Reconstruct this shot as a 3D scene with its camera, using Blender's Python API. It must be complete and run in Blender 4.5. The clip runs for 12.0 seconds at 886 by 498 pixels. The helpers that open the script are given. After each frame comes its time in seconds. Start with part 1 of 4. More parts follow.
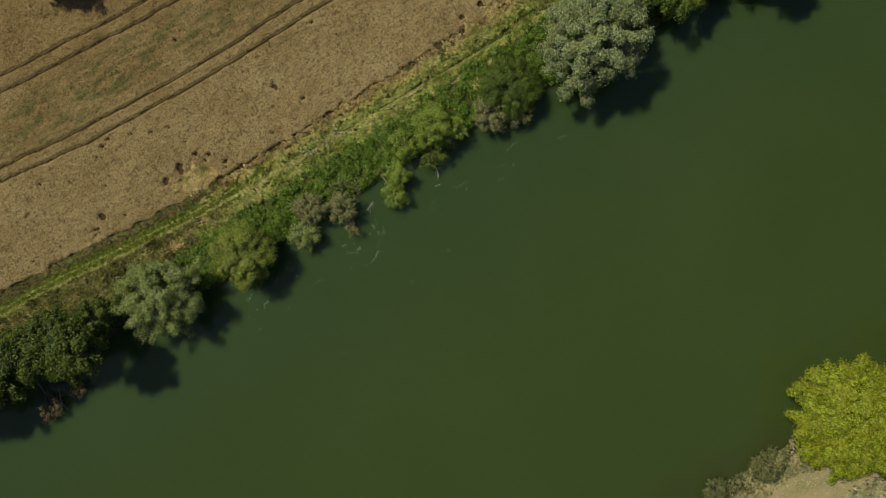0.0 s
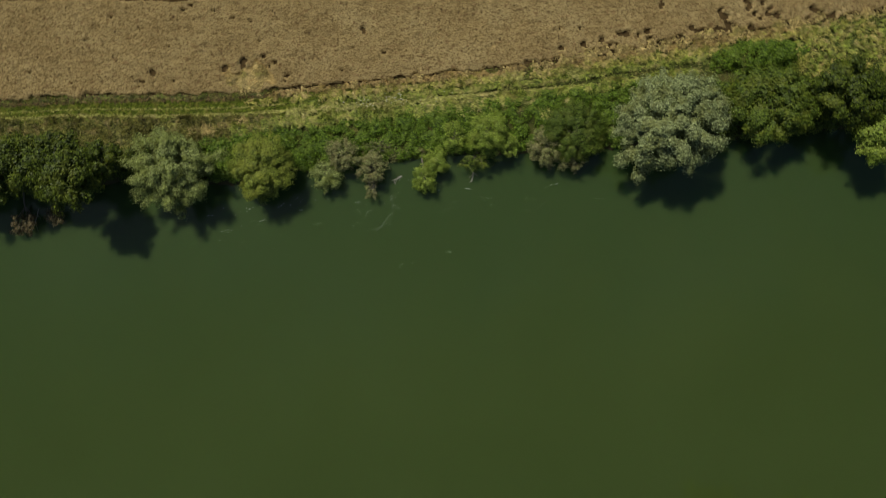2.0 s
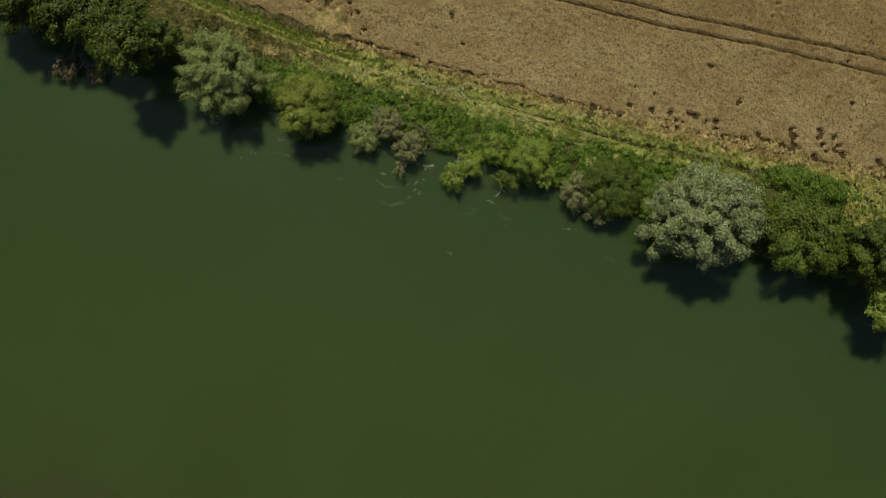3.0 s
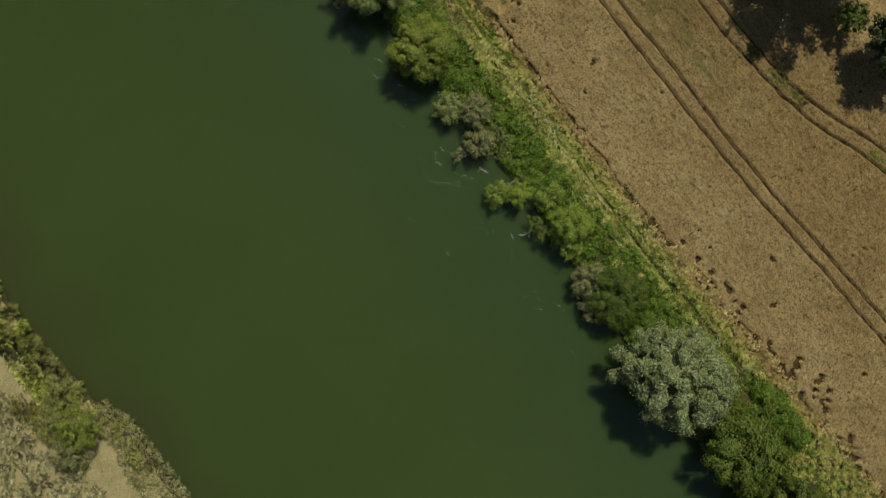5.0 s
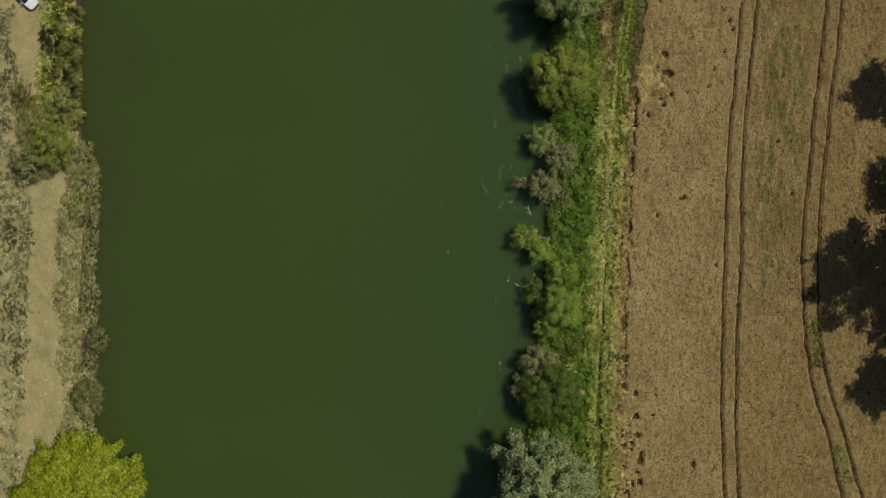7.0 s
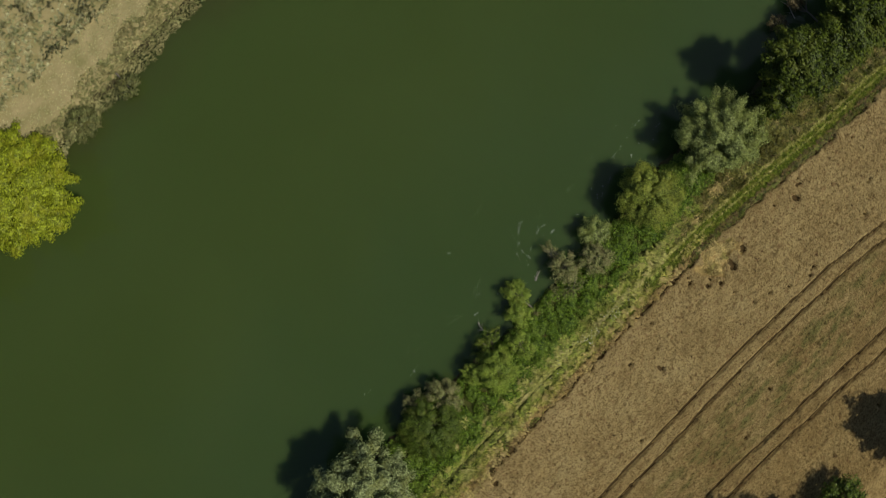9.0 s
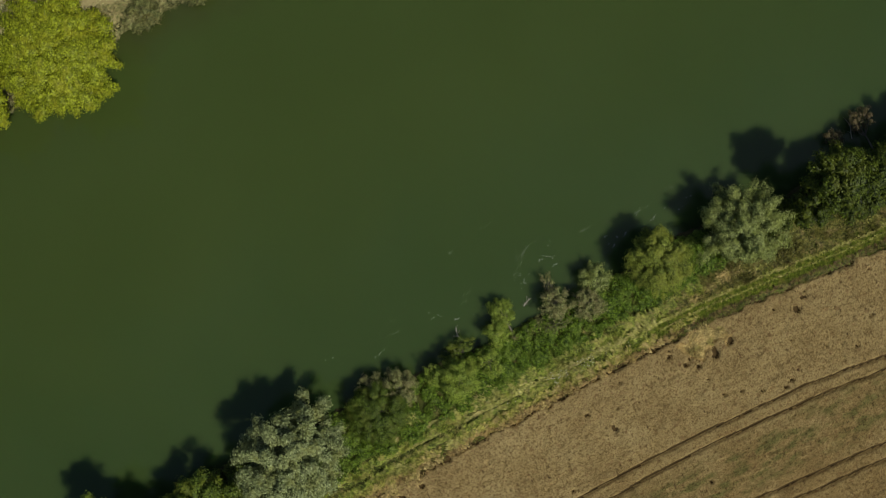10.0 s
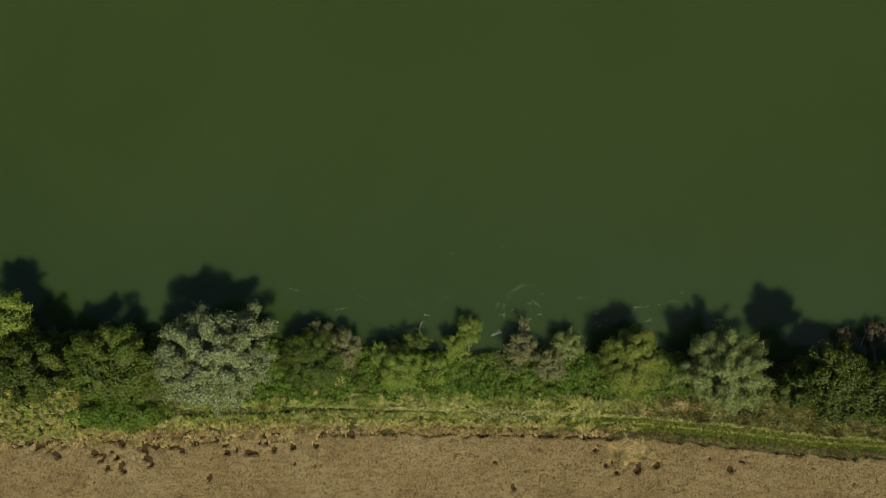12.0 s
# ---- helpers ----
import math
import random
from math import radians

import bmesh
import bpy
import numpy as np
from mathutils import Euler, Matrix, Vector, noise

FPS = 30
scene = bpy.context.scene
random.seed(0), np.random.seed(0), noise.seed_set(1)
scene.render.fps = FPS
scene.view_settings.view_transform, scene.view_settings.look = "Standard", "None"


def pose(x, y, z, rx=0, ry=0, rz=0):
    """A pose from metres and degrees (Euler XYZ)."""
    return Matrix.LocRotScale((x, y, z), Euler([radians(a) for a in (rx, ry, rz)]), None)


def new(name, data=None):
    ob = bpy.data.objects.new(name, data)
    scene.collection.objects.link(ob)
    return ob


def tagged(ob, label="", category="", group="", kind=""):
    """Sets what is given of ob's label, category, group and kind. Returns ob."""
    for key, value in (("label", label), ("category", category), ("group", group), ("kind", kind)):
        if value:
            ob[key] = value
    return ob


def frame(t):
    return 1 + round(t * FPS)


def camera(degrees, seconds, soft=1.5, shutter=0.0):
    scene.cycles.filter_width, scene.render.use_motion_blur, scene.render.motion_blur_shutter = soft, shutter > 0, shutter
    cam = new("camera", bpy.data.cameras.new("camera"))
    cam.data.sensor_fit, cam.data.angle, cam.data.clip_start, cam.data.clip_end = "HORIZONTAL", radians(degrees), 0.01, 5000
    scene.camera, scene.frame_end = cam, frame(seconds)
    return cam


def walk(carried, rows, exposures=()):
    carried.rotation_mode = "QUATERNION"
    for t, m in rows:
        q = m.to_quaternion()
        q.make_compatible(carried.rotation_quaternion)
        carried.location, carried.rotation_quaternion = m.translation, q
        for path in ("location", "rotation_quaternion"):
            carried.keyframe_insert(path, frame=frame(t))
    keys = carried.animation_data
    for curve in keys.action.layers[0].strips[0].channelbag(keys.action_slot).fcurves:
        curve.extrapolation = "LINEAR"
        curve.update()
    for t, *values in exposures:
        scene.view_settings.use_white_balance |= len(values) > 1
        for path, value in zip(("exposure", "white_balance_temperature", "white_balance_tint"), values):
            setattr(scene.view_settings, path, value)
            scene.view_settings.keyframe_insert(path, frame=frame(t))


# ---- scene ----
cam = camera(58.0, 12.0, soft=0.7, shutter=0.25)
PATH = [
    (0, 14.723, 2.714, 111.480, -0.218, -0.152, -30.453),
    (0.5, 14.640, 2.527, 111.524, -0.121, -0.142, -28.984),
    (1, 14.554, 2.315, 111.587, -0.021, -0.108, -26.536),
    (1.5, 14.482, 2.062, 111.657, 0.062, -0.065, -17.176),
    (2, 14.445, 1.839, 111.797, 0.138, -0.029, -4.874),
    (2.5, 14.411, 1.674, 111.839, 0.190, 0.025, 7.139),
    (2.7, 14.409, 1.638, 111.791, 0.196, 0.032, 11.167),
    (4.3, 14.438, 1.506, 110.910, 0.081, -0.026, 40.307),
    (4.5, 14.443, 1.488, 110.836, 0.076, -0.023, 44.056),
    (5, 14.490, 1.405, 110.773, 0.055, 0.011, 53.450),
    (5.5, 14.604, 1.357, 110.750, 0.028, 0.039, 62.833),
    (6, 14.743, 1.275, 110.757, 0.005, 0.060, 72.880),
    (6.5, 14.879, 1.149, 110.716, -0.004, 0.064, 83.183),
    (7, 15.013, 1.001, 110.645, -0.028, 0.058, 93.518),
    (7.2, 15.070, 0.952, 110.613, -0.026, 0.061, 97.670),
    (8.8, 15.595, 0.793, 110.519, 0.077, 0.049, 130.884),
    (9, 15.681, 0.778, 110.523, 0.082, 0.038, 135.026),
    (9.5, 15.936, 0.742, 110.543, 0.063, 0.007, 145.083),
    (10, 16.141, 0.730, 110.543, 0.036, -0.025, 153.315),
    (10.5, 16.310, 0.731, 110.492, -0.020, -0.021, 161.463),
    (11, 16.435, 0.706, 110.397, -0.060, 0.005, 169.546),
    (11.5, 16.546, 0.680, 110.330, -0.092, 0.023, 177.068),
    (12, 16.676, 0.692, 110.269, -0.154, 0.036, 181.845),
]
walk(cam, [(row[0], pose(*row[1:])) for row in PATH])

# ---------------------------------------------------------------- light
SUN = Vector((-0.27, 0.52, 1.0)).normalized()
world = bpy.data.worlds.new("sky")
scene.world = world
world.use_nodes = True
wn = world.node_tree
sky = wn.nodes.new("ShaderNodeTexSky")
sky.sky_type = "NISHITA"
sky.sun_disc = False
sky.sun_elevation = math.asin(SUN.z)
sky.sun_rotation = math.atan2(SUN.x, SUN.y)
wn.links.new(sky.outputs[0], wn.nodes["Background"].inputs[0])
wn.nodes["Background"].inputs[1].default_value = 0.056
sun = new("sun", bpy.data.lights.new("sun", "SUN"))
sun.data.energy = 3.3
sun.data.angle = radians(0.53)
sun.data.color = (1.0, 0.965, 0.87)
sun.rotation_euler = (-SUN).to_track_quat("-Z", "Y").to_euler()
scene.view_settings.exposure = -0.2

LAND, WATER = -0.6, -1.5


# ---------------------------------------------------------------- materials
def shader(name, rough=0.8, spec=0.25):
    m = bpy.data.materials.new(name)
    m.use_nodes = True
    b = m.node_tree.nodes["Principled BSDF"]
    b.inputs["Roughness"].default_value = rough
    b.inputs["Specular IOR Level"].default_value = spec
    return m, m.node_tree.nodes, m.node_tree.links, b


def noise_node(nt, scale, detail=4.0, coord=None, rough=0.55):
    n = nt.nodes.new("ShaderNodeTexNoise")
    n.inputs["Scale"].default_value = scale
    n.inputs["Detail"].default_value = detail
    n.inputs["Roughness"].default_value = rough
    if coord is None:
        coord = nt.nodes.new("ShaderNodeTexCoord").outputs["Object"]
    nt.links.new(coord, n.inputs["Vector"])
    return n.outputs["Fac"]


def ramp(nt, fac, stops):
    r = nt.nodes.new("ShaderNodeValToRGB")
    while len(r.color_ramp.elements) < len(stops):
        r.color_ramp.elements.new(0.5)
    for e, (p, c) in zip(r.color_ramp.elements, stops):
        e.position, e.color = p, (*c, 1)
    nt.links.new(fac, r.inputs[0])
    return r.outputs[0]


def mix(nt, fac, a, b, mode="MIX"):
    n = nt.nodes.new("ShaderNodeMix")
    n.data_type, n.blend_type = "RGBA", mode
    for sock, v in ((n.inputs[0], fac), (n.inputs[6], a), (n.inputs[7], b)):
        if isinstance(v, (int, float)):
            sock.default_value = v
        elif isinstance(v, tuple):
            sock.default_value = (*v, 1)
        else:
            nt.links.new(v, sock)
    return n.outputs[2]


def bump(nt, b, height, strength, dist):
    n = nt.nodes.new("ShaderNodeBump")
    n.inputs["Strength"].default_value, n.inputs["Distance"].default_value = strength, dist
    nt.links.new(height, n.inputs["Height"])
    nt.links.new(n.outputs[0], b.inputs["Normal"])


def leafy(name, dark, light, accent, patch=0.35, accent_share=0.5, glow=0.22):
    """Leaves or blades: colour varies leaf by leaf and in larger patches; thin, so some light passes through."""
    m, nodes, links, b = shader(name, 0.55, 0.3)
    nt = m.node_tree
    isl = nodes.new("ShaderNodeNewGeometry").outputs["Random Per Island"]
    one = ramp(nt, isl, [(0.0, tuple(q * 0.7 for q in dark)), (1.0, tuple(q * 1.14 for q in light))])
    pat = ramp(nt, noise_node(nt, patch, 3.0), [(0.62 - 0.3 * accent_share, (0, 0, 0)), (0.74 - 0.3 * accent_share, (1, 1, 1))])
    col = mix(nt, pat, one, mix(nt, 0.6, one, accent))
    sprig = ramp(nt, noise_node(nt, 2.4, 2.0), [(0.36, (0.6, 0.6, 0.6)), (0.64, (1.3, 1.3, 1.3))])
    col = mix(nt, 0.85, col, sprig, "MULTIPLY")
    links.new(col, b.inputs["Base Color"])
    tr = nodes.new("ShaderNodeBsdfTranslucent")
    links.new(col, tr.inputs[0])
    ms = nodes.new("ShaderNodeMixShader")
    ms.inputs[0].default_value = glow
    links.new(b.outputs[0], ms.inputs[1])
    links.new(tr.outputs[0], ms.inputs[2])
    links.new(ms.outputs[0], nodes["Material Output"].inputs[0])
    return m


def earth(name, stops, big, fine, relief, floor=0.25):
    m, nodes, links, b = shader(name, 0.95, 0.1)
    nt = m.node_tree
    f = noise_node(nt, fine, 6.0, rough=0.7)
    col = ramp(nt, noise_node(nt, big, 5.0), stops)
    col = mix(nt, 0.55, col, ramp(nt, f, [(0.25, (floor, floor, floor)), (0.7, (1, 1, 1))]), "MULTIPLY")
    links.new(col, b.inputs["Base Color"])
    bump(nt, b, f, 0.9, relief)
    return m


def bark(name, a, c):
    m, nodes, links, b = shader(name, 0.9, 0.15)
    nt = m.node_tree
    f = noise_node(nt, 7.0, 5.0)
    links.new(ramp(nt, f, [(0.3, a), (0.7, c)]), b.inputs["Base Color"])
    bump(nt, b, f, 0.8, 0.03)
    return m


def make_water():
    """Turbid river water: light spreads a little below the surface, so shadows on it are soft."""
    m, nodes, links, b = shader("river_water", 0.12, 0.6)
    nt = m.node_tree
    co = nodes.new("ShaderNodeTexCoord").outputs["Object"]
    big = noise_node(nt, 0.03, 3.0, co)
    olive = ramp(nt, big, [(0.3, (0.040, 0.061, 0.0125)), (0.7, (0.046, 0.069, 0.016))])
    sky_slate = ramp(nt, big, [(0.3, (0.0345, 0.060, 0.0155)), (0.7, (0.0405, 0.066, 0.0195))])
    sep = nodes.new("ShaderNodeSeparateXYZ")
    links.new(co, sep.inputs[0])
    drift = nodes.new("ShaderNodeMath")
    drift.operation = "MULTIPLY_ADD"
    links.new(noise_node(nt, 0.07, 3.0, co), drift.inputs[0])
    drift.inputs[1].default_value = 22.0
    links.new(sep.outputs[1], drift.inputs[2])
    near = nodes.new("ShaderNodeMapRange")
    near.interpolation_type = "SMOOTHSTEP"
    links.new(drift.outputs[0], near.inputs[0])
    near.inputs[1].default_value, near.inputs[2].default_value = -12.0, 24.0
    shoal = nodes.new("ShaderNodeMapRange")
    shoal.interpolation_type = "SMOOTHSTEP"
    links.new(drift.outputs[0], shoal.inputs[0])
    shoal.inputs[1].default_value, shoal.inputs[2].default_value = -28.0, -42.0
    # colour shift toward the near bank paints in sun backscatter and sky reflection
    col = mix(nt, near.outputs[0], olive, sky_slate)
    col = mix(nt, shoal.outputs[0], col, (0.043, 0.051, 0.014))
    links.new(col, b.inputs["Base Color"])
    b.subsurface_method = "BURLEY"
    b.inputs["Subsurface Weight"].default_value = 1.0
    b.inputs["Subsurface Radius"].default_value = (0.8, 1.0, 0.9)
    b.inputs["Subsurface Scale"].default_value = 1.5
    b.inputs["IOR"].default_value = 1.33
    bump(nt, b, noise_node(nt, 1.6, 4.0, co), 0.12, 0.05)
    return m


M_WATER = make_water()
# turf colour darkened to stand for the shade between tussocks
M_TURF = earth("bank_turf_shade", [(0.3, (0.05, 0.068, 0.014)), (0.55, (0.09, 0.092, 0.024)), (0.75, (0.15, 0.12, 0.045))], 0.5, 5.0, 0.15)
M_MOWN = earth("mown_path_turf", [(0.3, (0.055, 0.075, 0.014)), (0.7, (0.09, 0.105, 0.022))], 0.8, 9.0, 0.06)
M_DRYTURF = earth("dry_turf", [(0.3, (0.27, 0.24, 0.095)), (0.5, (0.36, 0.30, 0.135)), (0.7, (0.43, 0.345, 0.165))], 0.5, 3.0, 0.04, 0.6)
M_MUD = earth("bank_mud", [(0.3, (0.05, 0.045, 0.02)), (0.7, (0.10, 0.085, 0.035))], 0.8, 4.0, 0.1)
M_SOIL = earth("field_soil", [(0.3, (0.062, 0.04, 0.015)), (0.7, (0.12, 0.08, 0.032))], 0.8, 6.0, 0.1)
M_BARK = bark("grey_bark", (0.10, 0.085, 0.065), (0.22, 0.19, 0.15))
M_DEAD = bark("dead_wood", (0.28, 0.25, 0.20), (0.45, 0.41, 0.34))


def make_wheat(name, by_ear):
    m, nodes, links, b = shader(name, 0.85, 0.15)
    nt = m.node_tree
    co = nodes.new("ShaderNodeTexCoord").outputs["Object"]
    base = ramp(nt, noise_node(nt, 0.16, 5.0, co), [(0.32, (0.332, 0.244, 0.100)), (0.5, (0.382, 0.288, 0.122)), (0.7, (0.429, 0.335, 0.150))])
    red = ramp(nt, noise_node(nt, 1.4, 4.0, co), [(0.56, (0, 0, 0)), (0.68, (1, 1, 1))])
    col = mix(nt, red, base, mix(nt, 0.7, base, (0.235, 0.142, 0.062)))
    # a greener, later-ripening stretch between the wheel tracks
    sep = nodes.new("ShaderNodeSeparateXYZ")
    links.new(co, sep.inputs[0])
    band = nodes.new("ShaderNodeMapRange")
    band.interpolation_type = "SMOOTHSTEP"
    d = nodes.new("ShaderNodeMath")
    d.operation = "SUBTRACT"
    links.new(sep.outputs[1], d.inputs[0])
    d.inputs[1].default_value = 46.5
    ab = nodes.new("ShaderNodeMath")
    ab.operation = "ABSOLUTE"
    links.new(d.outputs[0], ab.inputs[0])
    links.new(ab.outputs[0], band.inputs[0])
    band.inputs[1].default_value, band.inputs[2].default_value = 5.5, 1.2
    comb = nodes.new("ShaderNodeMapping")
    comb.inputs["Scale"].default_value = (0.35, 1.0, 1.0)
    comb.inputs["Rotation"].default_value = (0, 0, -0.08)
    links.new(co, comb.inputs[0])
    gr = ramp(nt, noise_node(nt, 0.7, 6.0, comb.outputs[0], 0.72), [(0.46, (0.04, 0.04, 0.04)), (0.6, (0.95, 0.95, 0.95))])
    gf = mix(nt, 1.0, gr, band.outputs[0], "MULTIPLY")
    west = nodes.new("ShaderNodeMapRange")
    west.interpolation_type = "SMOOTHSTEP"
    links.new(sep.outputs[0], west.inputs[0])
    west.inputs[1].default_value, west.inputs[2].default_value = 30.0, 8.0
    gf = mix(nt, 1.0, gf, west.outputs[0], "MULTIPLY")
    col = mix(nt, gf, col, (0.19, 0.185, 0.06))
    # wheat colour drops to about 0.8 farther from the river
    inland = nodes.new("ShaderNodeMapRange")
    inland.interpolation_type = "SMOOTHSTEP"
    wav = nodes.new("ShaderNodeMath")
    wav.operation = "MULTIPLY_ADD"
    links.new(noise_node(nt, 0.12, 3.0, co), wav.inputs[0])
    wav.inputs[1].default_value = 14.0
    links.new(sep.outputs[1], wav.inputs[2])
    links.new(wav.outputs[0], inland.inputs[0])
    inland.inputs[1].default_value, inland.inputs[2].default_value = 40.0, 56.0
    col = mix(nt, inland.outputs[0], col, mix(nt, 1.0, col, (0.86, 0.82, 0.76), "MULTIPLY"))
    isl = nodes.new("ShaderNodeNewGeometry").outputs["Random Per Island"]
    tilt = nodes.new("ShaderNodeMapping")
    tilt.inputs["Scale"].default_value = (0.45, 1.0, 1.0)
    tilt.inputs["Rotation"].default_value = (0, 0, 0.15)
    links.new(co, tilt.inputs[0])
    streak = noise_node(nt, 1.3, 3.0, tilt.outputs[0], 0.6)
    col = mix(nt, 0.3, col, ramp(nt, streak, [(0.36, (0.55, 0.51, 0.46)), (0.56, (1.05, 1.05, 1.05))]), "MULTIPLY")
    f = noise_node(nt, 7.0, 3.0, co, 0.7)
    col = mix(nt, 0.6, col, ramp(nt, f, [(0.34, (0.36, 0.32, 0.27)), (0.56, (1.18, 1.18, 1.18))]), "MULTIPLY")
    # short thin strokes where stems have lodged: brown undergrowth and its shade, painted dark
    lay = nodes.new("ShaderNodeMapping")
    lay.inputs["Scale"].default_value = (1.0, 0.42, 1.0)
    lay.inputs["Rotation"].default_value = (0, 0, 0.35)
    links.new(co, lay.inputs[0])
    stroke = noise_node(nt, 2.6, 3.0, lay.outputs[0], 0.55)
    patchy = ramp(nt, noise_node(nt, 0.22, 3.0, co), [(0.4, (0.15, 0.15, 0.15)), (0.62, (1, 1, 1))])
    gap_shade = mix(nt, 1.0, ramp(nt, stroke, [(0.3, (1, 1, 1)), (0.4, (0, 0, 0))]), patchy, "MULTIPLY")
    col = mix(nt, gap_shade, col, (0.085, 0.052, 0.022))
    if by_ear:
        col = mix(nt, 0.9, col, ramp(nt, isl, [(0.0, (0.42, 0.37, 0.3)), (0.3, (0.7, 0.66, 0.6)), (0.5, (1.0, 0.97, 0.93)), (1.0, (1.32, 1.32, 1.28))]), "MULTIPLY")
    speck = noise_node(nt, 3.2, 2.0, co, 0.6)
    col = mix(nt, 0.7, col, ramp(nt, speck, [(0.34, (0.42, 0.36, 0.29)), (0.45, (1.0, 1.0, 1.0)), (0.7, (1.16, 1.16, 1.16))]), "MULTIPLY")
    links.new(col, b.inputs["Base Color"])
    bump(nt, b, f, 1.0, 0.12)
    return m


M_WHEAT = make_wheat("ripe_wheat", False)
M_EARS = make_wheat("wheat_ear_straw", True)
M_LODGED = earth("flattened_straw", [(0.35, (0.34, 0.23, 0.08)), (0.65, (0.58, 0.42, 0.16))], 1.6, 7.0, 0.1)

WILLOW = leafy("silver_willow_leaves", (0.115, 0.145, 0.04), (0.40, 0.455, 0.195), (0.28, 0.30, 0.08), 0.5, 0.4)
WILLOW_B = leafy("grey_willow_leaves", (0.12, 0.155, 0.034), (0.375, 0.43, 0.135), (0.27, 0.31, 0.06), 0.5, 0.5)
GREEN = leafy("alder_leaves", (0.06, 0.10, 0.009), (0.15, 0.21, 0.024), (0.17, 0.195, 0.02), 0.6, 0.5)
DARK = leafy("dark_tree_leaves", (0.04, 0.075, 0.007), (0.145, 0.205, 0.022), (0.17, 0.20, 0.03), 0.5, 0.4)
# leaf colour darkened to paint in the shaded near side of these crowns
DEEP = leafy("shaded_oak_leaves", (0.02, 0.035, 0.008), (0.06, 0.085, 0.018), (0.07, 0.08, 0.02), 0.5, 0.3, 0.1)
BRIGHT = leafy("young_sallow_leaves", (0.14, 0.205, 0.018), (0.325, 0.425, 0.058), (0.31, 0.36, 0.058), 0.7, 0.4)
GREYBUSH = leafy("grey_sallow_leaves", (0.105, 0.115, 0.034), (0.33, 0.345, 0.12), (0.33, 0.29, 0.12), 0.7, 0.5)
BRAMBLE = leafy("bramble_leaves", (0.045, 0.095, 0.007), (0.185, 0.285, 0.022), (0.235, 0.32, 0.045), 0.45, 0.4)
YELLOW = leafy("lime_green_leaves", (0.2, 0.25, 0.01), (0.39, 0.44, 0.025), (0.38, 0.38, 0.025), 0.5, 0.4, 0.3)
GRASS = leafy("bank_grass", (0.12, 0.17, 0.016), (0.37, 0.43, 0.065), (0.54, 0.47, 0.14), 0.9, 0.48)
OLIVE = leafy("olive_tree_leaves", (0.125, 0.165, 0.018), (0.30, 0.355, 0.052), (0.30, 0.32, 0.045), 0.6, 0.5)
# sward colour kept dark, as shade at the foot of taller grass
SWARD = leafy("low_sward_shade", (0.07, 0.105, 0.013), (0.22, 0.255, 0.038), (0.34, 0.28, 0.09), 0.9, 0.4)
ORANGE = leafy("orange_straw", (0.20, 0.13, 0.035), (0.56, 0.40, 0.14), (0.34, 0.28, 0.07), 0.8, 0.4)
GRASS_Y = leafy("yellowing_grass", (0.24, 0.25, 0.036), (0.50, 0.47, 0.10), (0.66, 0.50, 0.20), 1.1, 0.5)
ROUGH = leafy("brown_rough_grass", (0.095, 0.10, 0.018), (0.27, 0.255, 0.057), (0.41, 0.31, 0.12), 0.9, 0.3)
GREYDARK = leafy("dull_sallow_leaves", (0.085, 0.095, 0.025), (0.22, 0.235, 0.075), (0.21, 0.19, 0.06), 0.7, 0.5)
MEADOW = leafy("seeding_meadow_grass", (0.30, 0.30, 0.12), (0.60, 0.56, 0.30), (0.22, 0.26, 0.09), 0.9, 0.5)
SALLOW = leafy("pale_sallow_leaves", (0.15, 0.175, 0.03), (0.38, 0.39, 0.105), (0.40, 0.36, 0.10), 0.5, 0.5)
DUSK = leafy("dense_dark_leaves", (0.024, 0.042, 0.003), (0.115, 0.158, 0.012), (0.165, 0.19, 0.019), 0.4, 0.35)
MOWNGRASS = leafy("path_grass", (0.10, 0.145, 0.012), (0.24, 0.30, 0.032), (0.34, 0.31, 0.07), 1.3, 0.4)
STRAW = leafy("dry_grass", (0.34, 0.255, 0.08), (0.66, 0.52, 0.20), (0.40, 0.36, 0.09), 0.6, 0.3)
PALE = leafy("pale_meadow_grass", (0.42, 0.38, 0.16), (0.62, 0.56, 0.28), (0.40, 0.40, 0.17), 0.6, 0.5)
FRINGE = leafy("shore_fringe_grass", (0.30, 0.28, 0.10), (0.54, 0.49, 0.22), (0.27, 0.29, 0.10), 0.7, 0.55, 0.3)
TRODDEN = leafy("trodden_grass_blades", (0.30, 0.32, 0.06), (0.56, 0.54, 0.16), (0.62, 0.52, 0.22), 0.8, 0.4)
REED = leafy("reed_leaves", (0.24, 0.29, 0.035), (0.60, 0.64, 0.13), (0.62, 0.57, 0.23), 0.4, 0.5)
EDGE = leafy("brown_edge_grass", (0.085, 0.06, 0.016), (0.25, 0.18, 0.06), (0.16, 0.15, 0.035), 0.8, 0.45)
BROWNLEAF = leafy("withered_leaves", (0.07, 0.055, 0.022), (0.22, 0.17, 0.075), (0.16, 0.14, 0.05), 0.8, 0.4)


# ---------------------------------------------------------------- plan
def line(points):
    xs, ys = zip(*points)
    return lambda x: np.interp(x, xs, ys)


